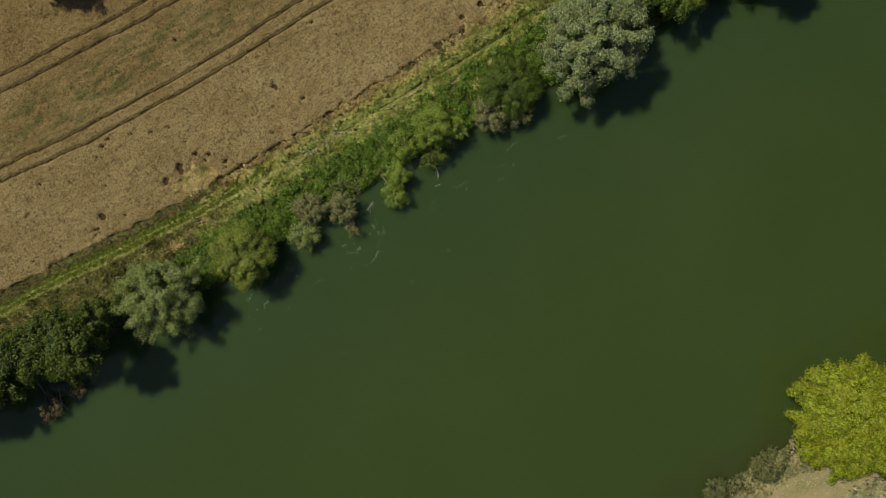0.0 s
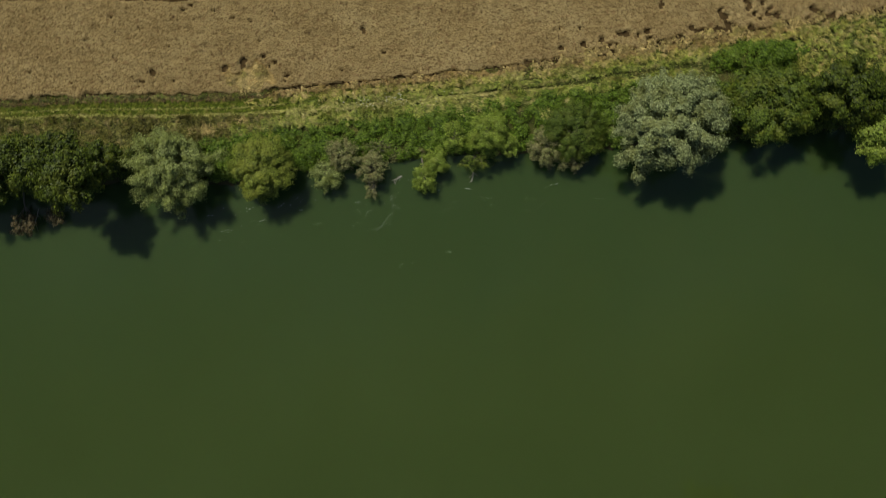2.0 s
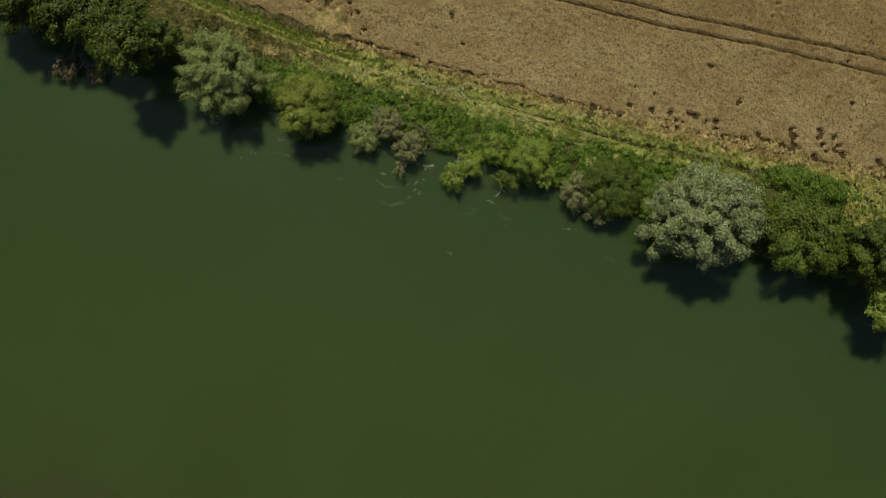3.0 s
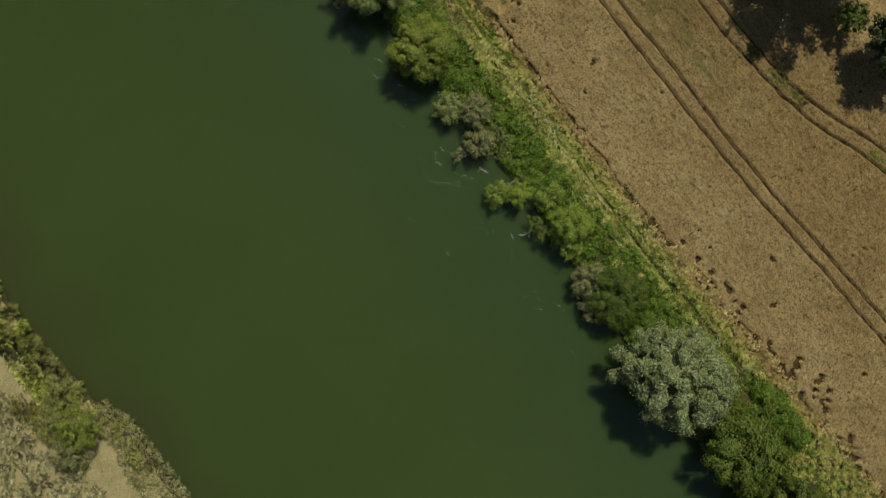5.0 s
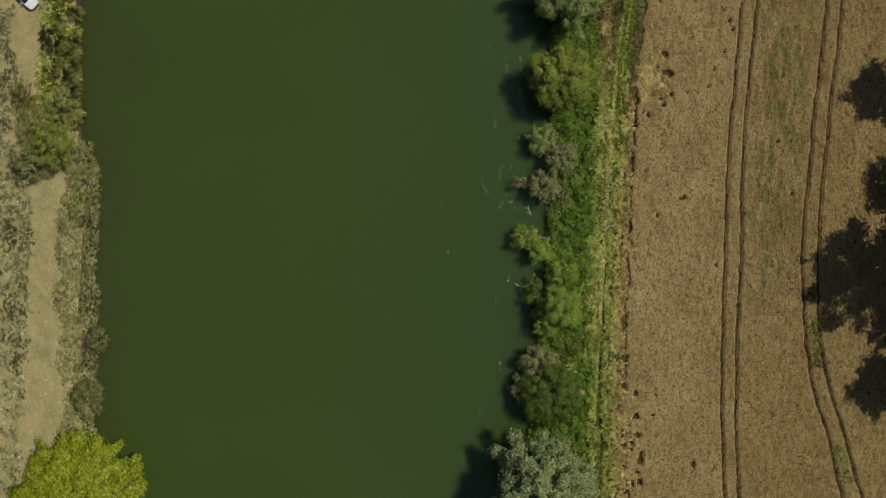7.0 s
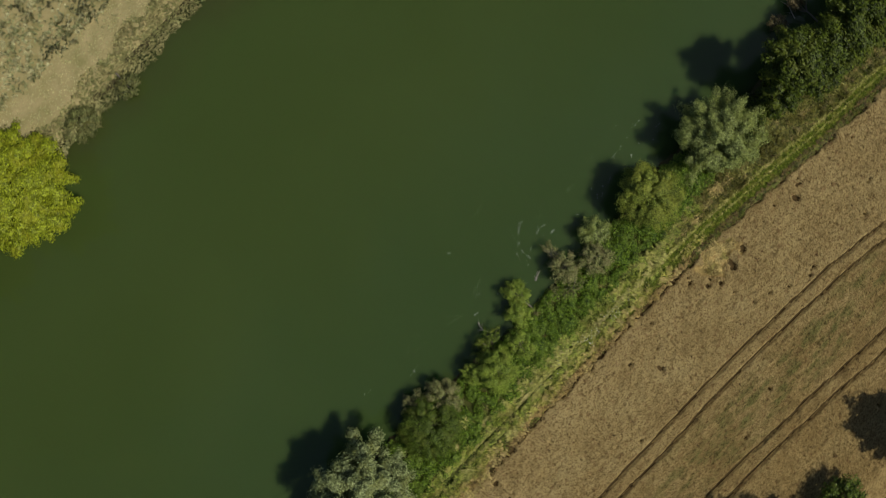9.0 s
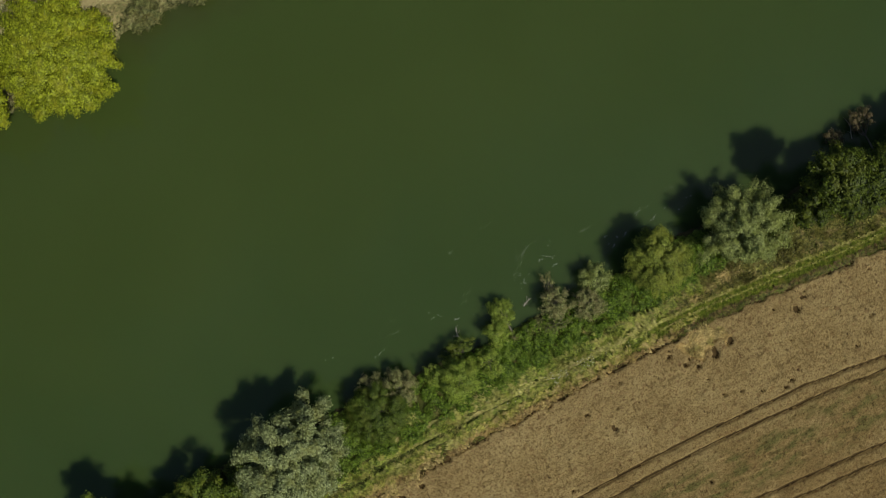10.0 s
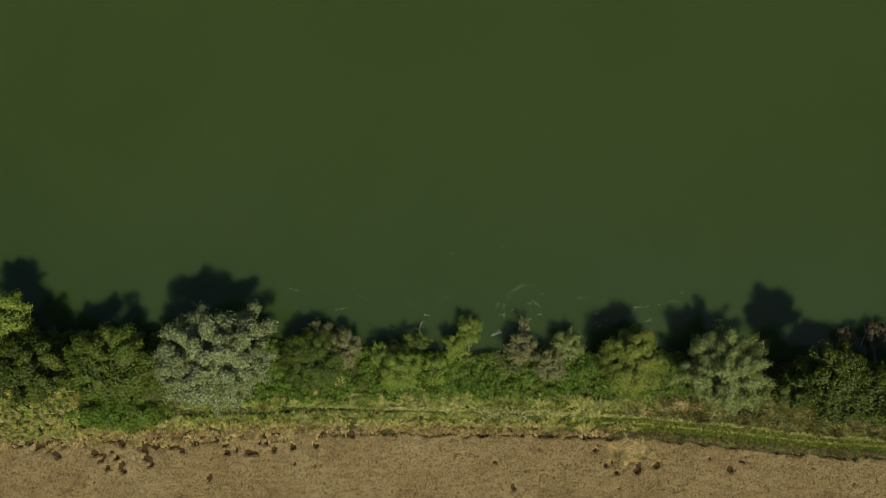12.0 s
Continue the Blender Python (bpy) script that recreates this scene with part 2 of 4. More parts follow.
near_shore = line([(-200, 16), (-60, 15.6), (-40, 15.6), (-27, 15.4), (-20, 13.6), (-5, 14.6), (3, 14.8), (8.5, 15.0), (14, 15.2), (24, 15.0), (36, 14.6),
                   (46, 13.8), (60, 14.4), (75, 14.5), (200, 14)])
far_shore = line([(-200, -51), (-26, -51.3), (-18, -52.0), (-6, -51.8), (2, -50.8), (10, -48.9), (15, -49.4), (23, -48.8), (30, -48.3), (38, -48.0),
                  (44, -47.6), (60, -45), (200, -45)])
crop_edge = line([(-200, 28.2), (-45, 28.0), (-33, 27.6), (-24, 27.0), (-19, 26.5), (-12, 26.2), (0, 26.2), (12, 26.5), (22, 26.6), (34, 26.9),
                  (40, 27.5), (52, 28.1), (60, 28.9), (70, 29.5), (78, 30.3), (200, 34)])
path_line = line([(-200, 26.0), (-45, 25.5), (-36, 25.1), (-24, 24.1), (-12, 23.3), (-2, 23.2), (200, 23)])
TRACKS = [line([(-200, 52), (-34, 41.6), (-25, 40.6), (-20.5, 40.15), (-14, 39.85), (-5, 39.6), (1, 39.55), (9, 39.7), (15, 39.95), (24, 40.25), (32, 40.62),
                (37, 40.98), (41, 41.4), (46, 41.9), (54, 42.4), (90, 44.6)]),
          line([(-200, 54), (-33, 43.3), (-24, 42.45), (-15, 41.88), (-7, 41.62), (0, 41.58), (7, 41.82), (14, 42.15), (25, 42.3), (33, 42.66),
                (40, 43.22), (44, 43.62), (50, 44.05), (55, 44.5), (90, 47)]),
          line([(-200, 62), (-27, 52.22), (-14, 51.48), (-6, 51.0), (0, 50.95), (7, 50.64), (14, 50.72), (21, 51.35), (25.4, 51.95), (30, 52.9), (34, 54.2),
                (37.3, 55.55), (41, 56.8), (46, 58.1), (60, 62.5), (90, 72)]),
          line([(-200, 64), (-26, 54.2), (-14, 53.55), (-6, 53.15), (2, 52.72), (6, 52.66), (13, 52.9), (21, 53.35), (25, 54.0), (29, 54.85), (35, 57.0),
                (38.4, 58.3), (42, 59.5), (60, 66), (90, 76)])]

LATTICE = np.random.RandomState(5).rand(256, 256)


def field(x, y, cell):
    """Smooth random values 0..1 over the plan, with lumps of about cell metres."""
    u, v = np.asarray(x) / cell + 91.3, np.asarray(y) / cell + 47.7
    i, j = np.floor(u).astype(int), np.floor(v).astype(int)
    a, b = u - i, v - j
    a, b = a * a * (3 - 2 * a), b * b * (3 - 2 * b)
    g = lambda p, q: LATTICE[p % 256, q % 256]
    return (g(i, j) * (1 - a) + g(i + 1, j) * a) * (1 - b) + (g(i, j + 1) * (1 - a) + g(i + 1, j + 1) * a) * b


def step(a, b, x):
    k = np.clip((x - a) / (b - a), 0, 1)
    return k * k * (3 - 2 * k)


def ground_z(x, y):
    x, y = np.asarray(x, float), np.asarray(y, float)
    wob = 0.8 * (field(x, y * 0, 2.2) - 0.5) + 0.8 * (field(x, y * 0 + 9, 0.9) - 0.5)
    north = y - near_shore(x) - wob
    south = far_shore(x) + wob - y
    d = np.maximum(north, south)
    z = np.interp(d, [-6, -2, 0, 0.7, 2.2], [-4.0, -2.6, WATER, -0.95, LAND])
    return z + np.where(d > 0.5, 0.16 * (field(x, y, 1.7) - 0.5) + 0.1 * (field(x, y, 0.6) - 0.5), 0)


def mesh_from(name, verts, faces, mats, index=None):
    me = bpy.data.meshes.new(name)
    verts, faces = np.asarray(verts, np.float32), np.asarray(faces, np.int32)
    k = faces.shape[1]
    me.vertices.add(len(verts))
    me.vertices.foreach_set("co", verts.ravel())
    me.loops.add(faces.size)
    me.loops.foreach_set("vertex_index", faces.ravel())
    me.polygons.add(len(faces))
    me.polygons.foreach_set("loop_start", np.arange(0, faces.size, k, dtype=np.int32))
    me.polygons.foreach_set("loop_total", np.full(len(faces), k, np.int32))
    for m in mats:
        me.materials.append(m)
    if index is not None:
        me.polygons.foreach_set("material_index", np.asarray(index, np.int32))
    me.update(calc_edges=True)
    return me


def sheet(xs, ys, zfun):
    X, Y = np.meshgrid(xs, ys)
    verts = np.stack([X, Y, zfun(X, Y)], -1).reshape(-1, 3)
    nx, ny = len(xs), len(ys)
    i = (np.arange(ny - 1)[:, None] * nx + np.arange(nx - 1)[None, :]).ravel()
    faces = np.stack([i, i + 1, i + nx + 1, i + nx], 1)
    return verts, faces, verts[faces].mean(1)


def spread(lo, hi, fine, far):
    mid = np.arange(lo, hi + fine, fine)
    out = np.geomspace(fine * 4, far, 22)
    return np.concatenate([lo - out[::-1], mid, mid[-1] + out])


# the ground: one sheet with the river bed in it
v, f, c = sheet(spread(-72, 105, 0.9, 2600), spread(-84, 84, 0.75, 2600), ground_z)
cx, cy, cz = c.T
idx = np.zeros(len(f), int)
idx[(cy > path_line(cx) - 0.2) & (cy < crop_edge(cx)) & (cx < -8)] = 1
idx[cy < -40] = 2
idx[cz < -1.05] = 3
idx[(cy > crop_edge(cx) - 0.2) & (cy < 72)] = 4
ground = new("ground", mesh_from("ground", v, f, [M_TURF, M_MOWN, M_DRYTURF, M_MUD, M_SOIL], idx))
tagged(ground, "green and straw-coloured river banks and field soil", "ground", kind="structure")

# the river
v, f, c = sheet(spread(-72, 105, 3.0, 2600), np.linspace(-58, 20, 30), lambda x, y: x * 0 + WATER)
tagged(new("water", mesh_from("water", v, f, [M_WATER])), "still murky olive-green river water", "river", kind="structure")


# ---------------------------------------------------------------- leaves, blades, limbs
def leaves(p, n, size, rng, slim=0.5, flat=0.0):
    """Rhombic leaves at the points p, facing roughly along n."""
    k = len(p)
    n = n + rng.normal(0, 0.33, (k, 3)) + np.array([0, 0, flat])
    n /= np.linalg.norm(n, axis=1)[:, None]
    t = np.cross(n, rng.normal(0, 1, (k, 3)))
    t /= np.linalg.norm(t, axis=1)[:, None] + 1e-9
    b = np.cross(n, t)
    s = (size * rng.uniform(0.6, 1.35, k))[:, None]
    droop = n * s * 0.12
    quad = np.stack([p - t * s * 0.5 - droop, p + b * s * slim * 0.5, p + t * s * 0.5 - droop, p - b * s * slim * 0.5], 1)
    return quad.reshape(-1, 3)


def quads(k):
    return np.arange(4 * k).reshape(-1, 4)


def thirds(k):
    return np.arange(3 * k).reshape(-1, 3)


def ball_points(k, rng):
    d = rng.normal(0, 1, (k, 3))
    return d / np.linalg.norm(d, axis=1)[:, None]


def crown_points(rx, ry, rz, lobes, rng, per, lobe=0.26, low=-0.45, rough=0.12, dome=False, boughs=0):
    """Points and outward directions on many overlapping rounded clumps that make up an uneven crown."""
    lobes, lobe, per = int(lobes * 3.2), lobe * 0.58, per * 1.12
    d = ball_points(lobes * 6, rng)
    d = d[d[:, 2] > low][:lobes]
    if boughs:
        # gather the clumps round a few boughs, with gaps between them
        t_ = np.arange(boughs) + rng.rand()
        up = low + (1 - low) * (t_ % boughs + 0.5) / (boughs + 0.5)
        flat_ = np.sqrt(np.clip(1 - up * up, 0, 1))
        base = np.stack([flat_ * np.cos(2.399963 * t_), flat_ * np.sin(2.399963 * t_), up], 1) + rng.normal(0, 0.5 / math.sqrt(boughs), (boughs, 3))
        pick = rng.randint(0, len(base), len(d))
        d = base[pick] + rng.normal(0, 0.62 / math.sqrt(boughs), d.shape)
        d /= np.linalg.norm(d, axis=1)[:, None]
    reach = rng.uniform(0.74, 0.98, len(d)) if dome else rng.uniform(0.6, 0.96, len(d))
    if boughs:
        reach = rng.uniform(0.8, 1.04, len(base))[pick] * rng.uniform(0.72, 0.98, len(d))
    reach = reach + (0.5 if dome else 0.8) * rough * rng.normal(0, 1, len(d))
    centre = d * reach[:, None] * np.array([rx, ry, rz])
    size = lobe * min(rx, ry) * rng.uniform(0.65, 1.3, len(d))
    pts, nor = [], []
    for c, s in zip(centre, size):
        k = int(per * s * s * 9)
        u = ball_points(k, rng)
        u[:, 2] = np.where(u[:, 2] < -0.35, -u[:, 2], u[:, 2])
        r = s * (1 - 0.45 * rng.rand(k) ** 2.2) * (1 + 0.25 * rng.normal(0, 1, k).clip(-1, 1.6))
        way = c / (np.linalg.norm(c) + 1e-6)
        p = c + u * r[:, None] * np.array([1, 1, 0.8]) + way * ((u @ way) * r * 0.45)[:, None]
        pts.append(p)
        nor.append(u * 0.8 + c / np.array([rx, ry, rz]) * 0.5 + np.array([0, 0, 0.35]))
    return np.concatenate(pts), np.concatenate(nor), centre


def tube(bm, path, radii, sides=6):
    rings = []
    for i, (p, r) in enumerate(zip(path, radii)):
        a, b = path[max(i - 1, 0)], path[min(i + 1, len(path) - 1)]
        q = (Vector(b) - Vector(a)).to_track_quat("Z", "Y")
        rings.append([bm.verts.new(Vector(p) + q @ Vector((r * math.cos(w), r * math.sin(w), 0)))
                      for w in (2 * math.pi * k / sides for k in range(sides))])
    for lo, hi in zip(rings, rings[1:]):
        for k in range(sides):
            bm.faces.new((lo[k], lo[(k + 1) % sides], hi[(k + 1) % sides], hi[k]))
    bm.faces.new(rings[-1])
    bm.faces.new(rings[0][::-1])


def bent(a, b, rng, n=5, sag=0.08):
    a, b = np.array(a, float), np.array(b, float)
    l = np.linalg.norm(b - a)
    w = rng.normal(0, sag * l, 3)
    return [tuple(a + (b - a) * t + w * math.sin(math.pi * t)) for t in np.linspace(0, 1, n)]


def part(name, bm, material, parent, label=""):
    me = bpy.data.meshes.new(name)
    bm.to_mesh(me)
    bm.free()
    me.materials.append(material)
    ob = new(name, me)
    ob.parent = parent
    return tagged(ob, label)


def leaf_part(name, verts, material, parent):
    ob = new(name, mesh_from(name, verts, quads(len(verts) // 4), [material]))
    ob.parent = parent
    return ob


def tree(name, x, y, cz, rx, ry, rz, material, label, group, seed, lobes=40, per=30, leaf=0.34, lobe=0.26, slim=0.5, foot=None, extra=(), low=-0.45,
         rough=0.12, category="tree", wood=None, dome=False, boughs=0):
    """A tree or shrub: tapered trunk from its foot, limbs to the clumps, and a crown of leaves."""
    rng = np.random.RandomState(seed)
    fx, fy = foot if foot else (x, max(y, float(near_shore(x)) + 1.0) if y > -20 else min(y, float(far_shore(x)) - 1.0))
    base = float(ground_z(fx, fy)) - 0.15
    top = new(name)
    top.location = (fx, fy, base)
    tagged(top, label, category, group)
    p, n, centre = crown_points(rx, ry, rz, lobes, rng, per, lobe, low, rough, dome, boughs)
    for ex, ey, ez, er in extra:
        k = int(per * er * er * 10)
        u = ball_points(k, rng)
        u[:, 2] = np.where(u[:, 2] < -0.3, -u[:, 2], u[:, 2])
        q = np.array([ex - x, ey - y, ez - cz])
        p = np.concatenate([p, q + u * (er * (1 - 0.5 * rng.rand(k) ** 2) * (1 + 0.2 * rng.normal(0, 1, k)))[:, None]])
        n = np.concatenate([n, u + np.array([0, 0, 0.3])])
        centre = np.concatenate([centre, q[None]])
    inner = ball_points(int(len(p) * 0.14), rng) * rng.uniform(0.3, 0.65, (int(len(p) * 0.14), 1)) * np.array([rx, ry, rz])
    inner = inner[inner[:, 2] > -0.5 * rz]
    p, n = np.concatenate([p, inner]), np.concatenate([n, inner / max(rx, ry) + np.array([0, 0, 0.5])])
    off = np.array([x - fx, y - fy, cz - base])
    p = p + off
    keep = p[:, 2] + base > WATER + 0.12
    p, n = p[keep], n[keep]
    leaf_part("crown" if category == "tree" else "foliage", leaves(p, n, leaf, rng, slim), material, top)
    fork = np.array([off[0] * 0.6, off[1] * 0.6, max(off[2] - 0.45 * rz, 0.35 * off[2])])
    girth = 0.05 * max(rx, ry) + 0.04
    bm = bmesh.new()
    path = bent((0, 0, 0), fork, rng, 6, 0.05)
    tube(bm, path, np.linspace(girth * 1.35, girth * 0.75, 6), 8)
    part("trunk" if category == "tree" else "stem", bm, wood or M_BARK, top)
    pick = rng.permutation(len(centre))[: min(len(centre), 12)]
    if len(extra):
        pick = np.concatenate([pick, np.arange(len(centre) - len(extra), len(centre))])
    for i in pick[:14]:
        bm = bmesh.new()
        path = bent(fork, centre[i] + off, rng, 5, 0.07)
        tube(bm, path, np.linspace(girth * 0.5, girth * 0.1, 5), 5)
        part("limb" if category == "tree" else "branch", bm, wood or M_BARK, top)
    return top


def blades(name, x, y, z, height, spread_, per, width, material, rng, lean=(0, 0)):
    """Tufts of narrow blades that rise and bend outward."""
    k = len(x)
    root = np.repeat(np.stack([x, y, z], 1), per, 0)
    a = rng.uniform(0, 2 * math.pi, k * per)
    out = np.stack([np.cos(a), np.sin(a), a * 0], 1)
    side = np.stack([-np.sin(a), np.cos(a), a * 0], 1)
    h = np.repeat(height * rng.uniform(0.6, 1.3, k), per) * rng.uniform(0.7, 1.2, k * per)
    r = spread_ * rng.uniform(0.3, 1.3, k * per)
    w = (width * rng.uniform(0.6, 1.3, k * per))[:, None]
    ln = np.array([lean[0], lean[1], 0.0])
    mid = root + out * (r * 0.45)[:, None] + np.array([0, 0, 1]) * (h * 0.75)[:, None] + ln * h[:, None] * 0.4
    tip = root + out * r[:, None] + np.array([0, 0, 1]) * h[:, None] * 0.95 + ln * h[:, None]
    q = np.stack([(root + mid) / 2 + side * w, tip, (root + mid) / 2 - side * w], 1).reshape(-1, 3)
    return new(name, mesh_from(name, q, thirds(k * per), [material]))


def tussocks(name, x, y, height, reach, per, width, material, rng, lean=(0, 0), label=""):
    """Clumps of long blades, each clump combed its own way."""
    k, per = len(x), max(8, int(per * 1.0))
    foot = np.stack([x, y, np.maximum(ground_z(x, y), WATER) - 0.05], 1)
    a = rng.uniform(0, 2 * math.pi, (k, per))
    swirl = 2.2 * (field(x, y, 1.8) - 0.5)
    comb = np.stack([lean[0] + 0.6 * swirl + rng.normal(0, 0.15, k), lean[1] - 0.5 * swirl + rng.normal(0, 0.15, k)], 1)
    out = np.stack([np.cos(a) * 0.42 + comb[:, :1], np.sin(a) * 0.42 + comb[:, 1:], a * 0], 2)
    out /= np.linalg.norm(out, axis=2)[..., None] + 1e-6
    side = np.stack([-out[..., 1], out[..., 0], a * 0], 2)
    h = (np.resize(height, k) * rng.uniform(0.6, 1.3, k))[:, None, None] * rng.uniform(0.6, 1.2, (k, per, 1))
    q = reach * rng.uniform(0.6, 1.25, (k, 1, 1)) * rng.uniform(0.4, 1.2, (k, per, 1))
    foot[:, :2] += rng.normal(0, 0.05, (k, 2))
    w = width * 0.62 * rng.uniform(0.6, 1.3, (k, per, 1))
    up = np.array([0, 0, 1.0])
    root = foot[:, None, :]
    mid = root + out * q * 0.5 + up * h
    tip = root + out * q + up * h * 0.75
    v_ = np.concatenate([root, np.stack([mid + side * w, tip, mid - side * w], 2).reshape(k, per * 3, 3)], 1).reshape(-1, 3)
    first = (np.arange(k) * (1 + 3 * per))[:, None]
    n_ = first + 1 + 3 * np.arange(per)[None, :]
    fans = np.stack([n_ * 0 + first, n_, n_ + 1, n_ + 2], 2).reshape(-1, 4)
    return tagged(new(name, mesh_from(name, v_, fans, [material])), label, "grass", kind="stuff")


def scatter(n, x0, x1, y0, y1, rng):
    return rng.uniform(x0, x1, n), rng.uniform(y0, y1, n)


# ---------------------------------------------------------------- wheat field
# dark soil holes beside the flattened patch, shaped as the standing wheat's shadow
SHADE_HOLE_ROWS = [(-7.0, 30.2, -8.2, 29.3, 3), (-11.0, 30.8, -11.6, 29.0, 4), (-13.2, 30.2, -14.0, 29.6, 2), (-5.2, 28.0, -5.6, 27.5, 2)]
# torn, broken edge of the crop downstream
EDGE_ROWS = [(37.2, 27.8, 38.9, 27.9, 3), (39.6, 28.3, 41.2, 28.4, 3), (36.4, 29.1, 36.8, 28.5, 2), (39.1, 29.2, 39.4, 28.8, 2), (41.8, 30.3, 42.6, 30.1, 2),
             (44.7, 29.7, 45.6, 30.0, 2), (46.0, 28.6, 45.6, 28.2, 2), (46.3, 27.6, 47.1, 27.5, 2), (47.1, 28.4, 50.5, 28.9, 6), (50.7, 28.3, 51.5, 27.7, 2),
             (52.1, 29.7, 53.0, 29.2, 2), (53.6, 29.6, 56.3, 29.3, 5), (56.1, 32.1, 56.9, 30.9, 3), (56.7, 30.2, 58.1, 29.3, 3), (58.0, 28.7, 60.0, 29.4, 4),
             (59.7, 33.0, 60.2, 32.3, 2), (60.9, 31.0, 61.6, 30.6, 2), (62.2, 32.6, 62.9, 31.9, 2), (62.6, 31.1, 64.1, 30.7, 3), (64.1, 29.5, 68.5, 29.6, 7),
             (69.2, 31.5, 69.9, 30.5, 3), (69.7, 29.7, 72.2, 30.0, 4), (28.5, 26.8, 33.6, 27.1, 8)]
HOLES = [(-24, 30, 0.45), (24, 30, 0.4), (6, 33.7, 0.5), (42.8, 37.4, 0.45), (-25.5, 29.2, 0.4), 
         (36.5, 29.2, 0.5), (48, 33.6, 0.5), (33.5, 28.6, 0.5), (60.2, 33.0, 0.6)]
hr = np.random.RandomState(11)
for rank, (ax, ay, bx, by, n) in enumerate(SHADE_HOLE_ROWS + EDGE_ROWS):
    grow = 1.0 if rank < len(SHADE_HOLE_ROWS) else 1.15
    for k in range(n):
        HOLES.append((ax + (bx - ax) * k / (n - 1) + hr.normal(0, 0.12), ay + (by - ay) * k / (n - 1) + hr.normal(0, 0.12), grow * hr.uniform(0.34, 0.5)))
for k in range(130):
    HOLES.append((hr.uniform(-50, 80), 28.0 + 36 * hr.rand() ** 1.5, 0.14 + 0.18 * hr.rand() ** 2))


def clear_of_tears(x, y):
    """True where no torn patch of the crop's edge lies, or falls just beside it."""
    free = np.ones(len(x), bool)
    for ax, ay, bx, by, n in EDGE_ROWS:
        u = np.clip(((x - ax) * (bx - ax) + (y - ay) * (by - ay)) / ((bx - ax) ** 2 + (by - ay) ** 2), 0, 1)
        dx, dy = x - ax - u * (bx - ax), y - ay - u * (by - ay)
        free &= ~((np.abs(dx) < 0.5) & (dy > -0.45) & (dy < 1.3))
    return free


def wheat_z(x, y):
    edge = y - crop_edge(x) - 0.7 * (field(x, y, 1.1) - 0.5) - 0.35 * (field(x, y, 0.45) - 0.5)
    top = -0.02 + 0.16 * (field(x, y, 1.3) - 0.5) + 0.2 * (field(x, y, 0.5) - 0.5) + 0.12 * (field(x, y, 4.0) - 0.5)
    cut = step(0.0, 0.35, edge)
    for g in TRACKS:
        wob = 0.25 * (field(x, y * 0 + g(0.0), 2.0) - 0.5)
        cut = cut * (0.3 + 0.7 * step(0.14, 0.36, np.abs(y - g(x) - wob)))
    rag = field(x, y, 0.6) - 0.5
    for hx, hy, hs in HOLES:
        r = np.hypot(x - hx, (y - hy) * (0.75 + 0.5 * (hx % 1))) + 1.1 * hs * rag
        cut = np.where(r < hs * 1.6, cut * (0.06 + 0.94 * step(0.55 * hs, 1.15 * hs, r)), cut)
    flat = np.hypot((x + 10.6) / 3.6, (y - 28.2) / 2.0) + 1.0 * (field(x, y, 1.0) - 0.5)
    cut = cut * (0.3 + 0.7 * step(0.75, 1.05, flat))
    return LAND + 0.03 + (top - LAND) * cut


v, f, c = sheet(np.arange(-60, 88, 0.26), np.arange(25.0, 74, 0.16), wheat_z)
cx, cy, cz = c.T
ok = cy > crop_edge(cx) - 0.6
idx = np.where(cz < -0.33, 1, 0)
flat = np.hypot((cx + 10.6) / 3.6, (cy - 28.2) / 2.0) + 1.0 * (field(cx, cy, 1.0) - 0.5)
idx = np.where((flat < 1.0) & (cz > -0.5), 2, idx)
wheat = new("wheat_field", mesh_from("wheat_field", v, f[ok], [M_WHEAT, M_SOIL, M_LODGED], idx[ok]))
tagged(wheat, "ripe tan wheat with paired tractor wheel tracks", "wheat field", kind="stuff")
rng = np.random.RandomState(3)
x, y = scatter(350000, -54, 82, 26, 65, rng)
z = wheat_z(x, y)
ok = z > -0.16
x, y, z = x[ok], y[ok], z[ok]
nn = np.stack([0 * x, 0 * x, 0 * x + 1.1], 1) + rng.normal(0, 0.4, (len(x), 3))
ears = leaves(np.stack([x, y, z + 0.1], 1), nn, 0.195, rng, 0.7).reshape(-1, 4, 3)[:, :3].reshape(-1, 3)
tagged(new("wheat_ears", mesh_from("wheat_ears", ears, thirds(len(x)), [M_EARS])), "nodding ripe wheat ears over the field", "wheat", kind="stuff")

# ---------------------------------------------------------------- near bank: grasses and brambles
bramble_top = line([(-60, 19.5), (-30, 19.8), (-16, 20.2), (-9, 21.0), (-2, 20.6), (2, 21.6), (13, 21.6), (26, 22.6), (41, 23.4), (46, 23.0), (54, 22.5), (80, 21.5)])
rng = np.random.RandomState(21)


def strip(n, x0, x1, lo, hi):
    x = rng.uniform(x0, x1, n)
    y = lo(x) + (hi(x) - lo(x)) * rng.rand(n)
    return x, y


# a thin sward everywhere between thicket and crop
x, y = strip(30000, -60, 88, lambda q: bramble_top(q) - 2.2, lambda q: crop_edge(q) + 0.2)
# bare stripes let the darkened turf show as shade lines between rows
d = y - path_line(x) - 0.25 * (field(x, x * 0 + 3, 4.0) - 0.5)
ok = ~((x < -2) & (y > path_line(x))) & (np.abs(d - 0.42) > 0.17) & (np.abs(d + 0.42) > 0.15) & (np.abs(d - 1.55) > 0.15)
x, y = x[ok], y[ok]
tagged(blades("bank_grass", x, y, ground_z(x, y) - 0.05, 0.18, 0.3, 5, 0.05, SWARD, rng, (0.3, -0.15)), "green grass sward on the bank", "grass", kind="stuff")


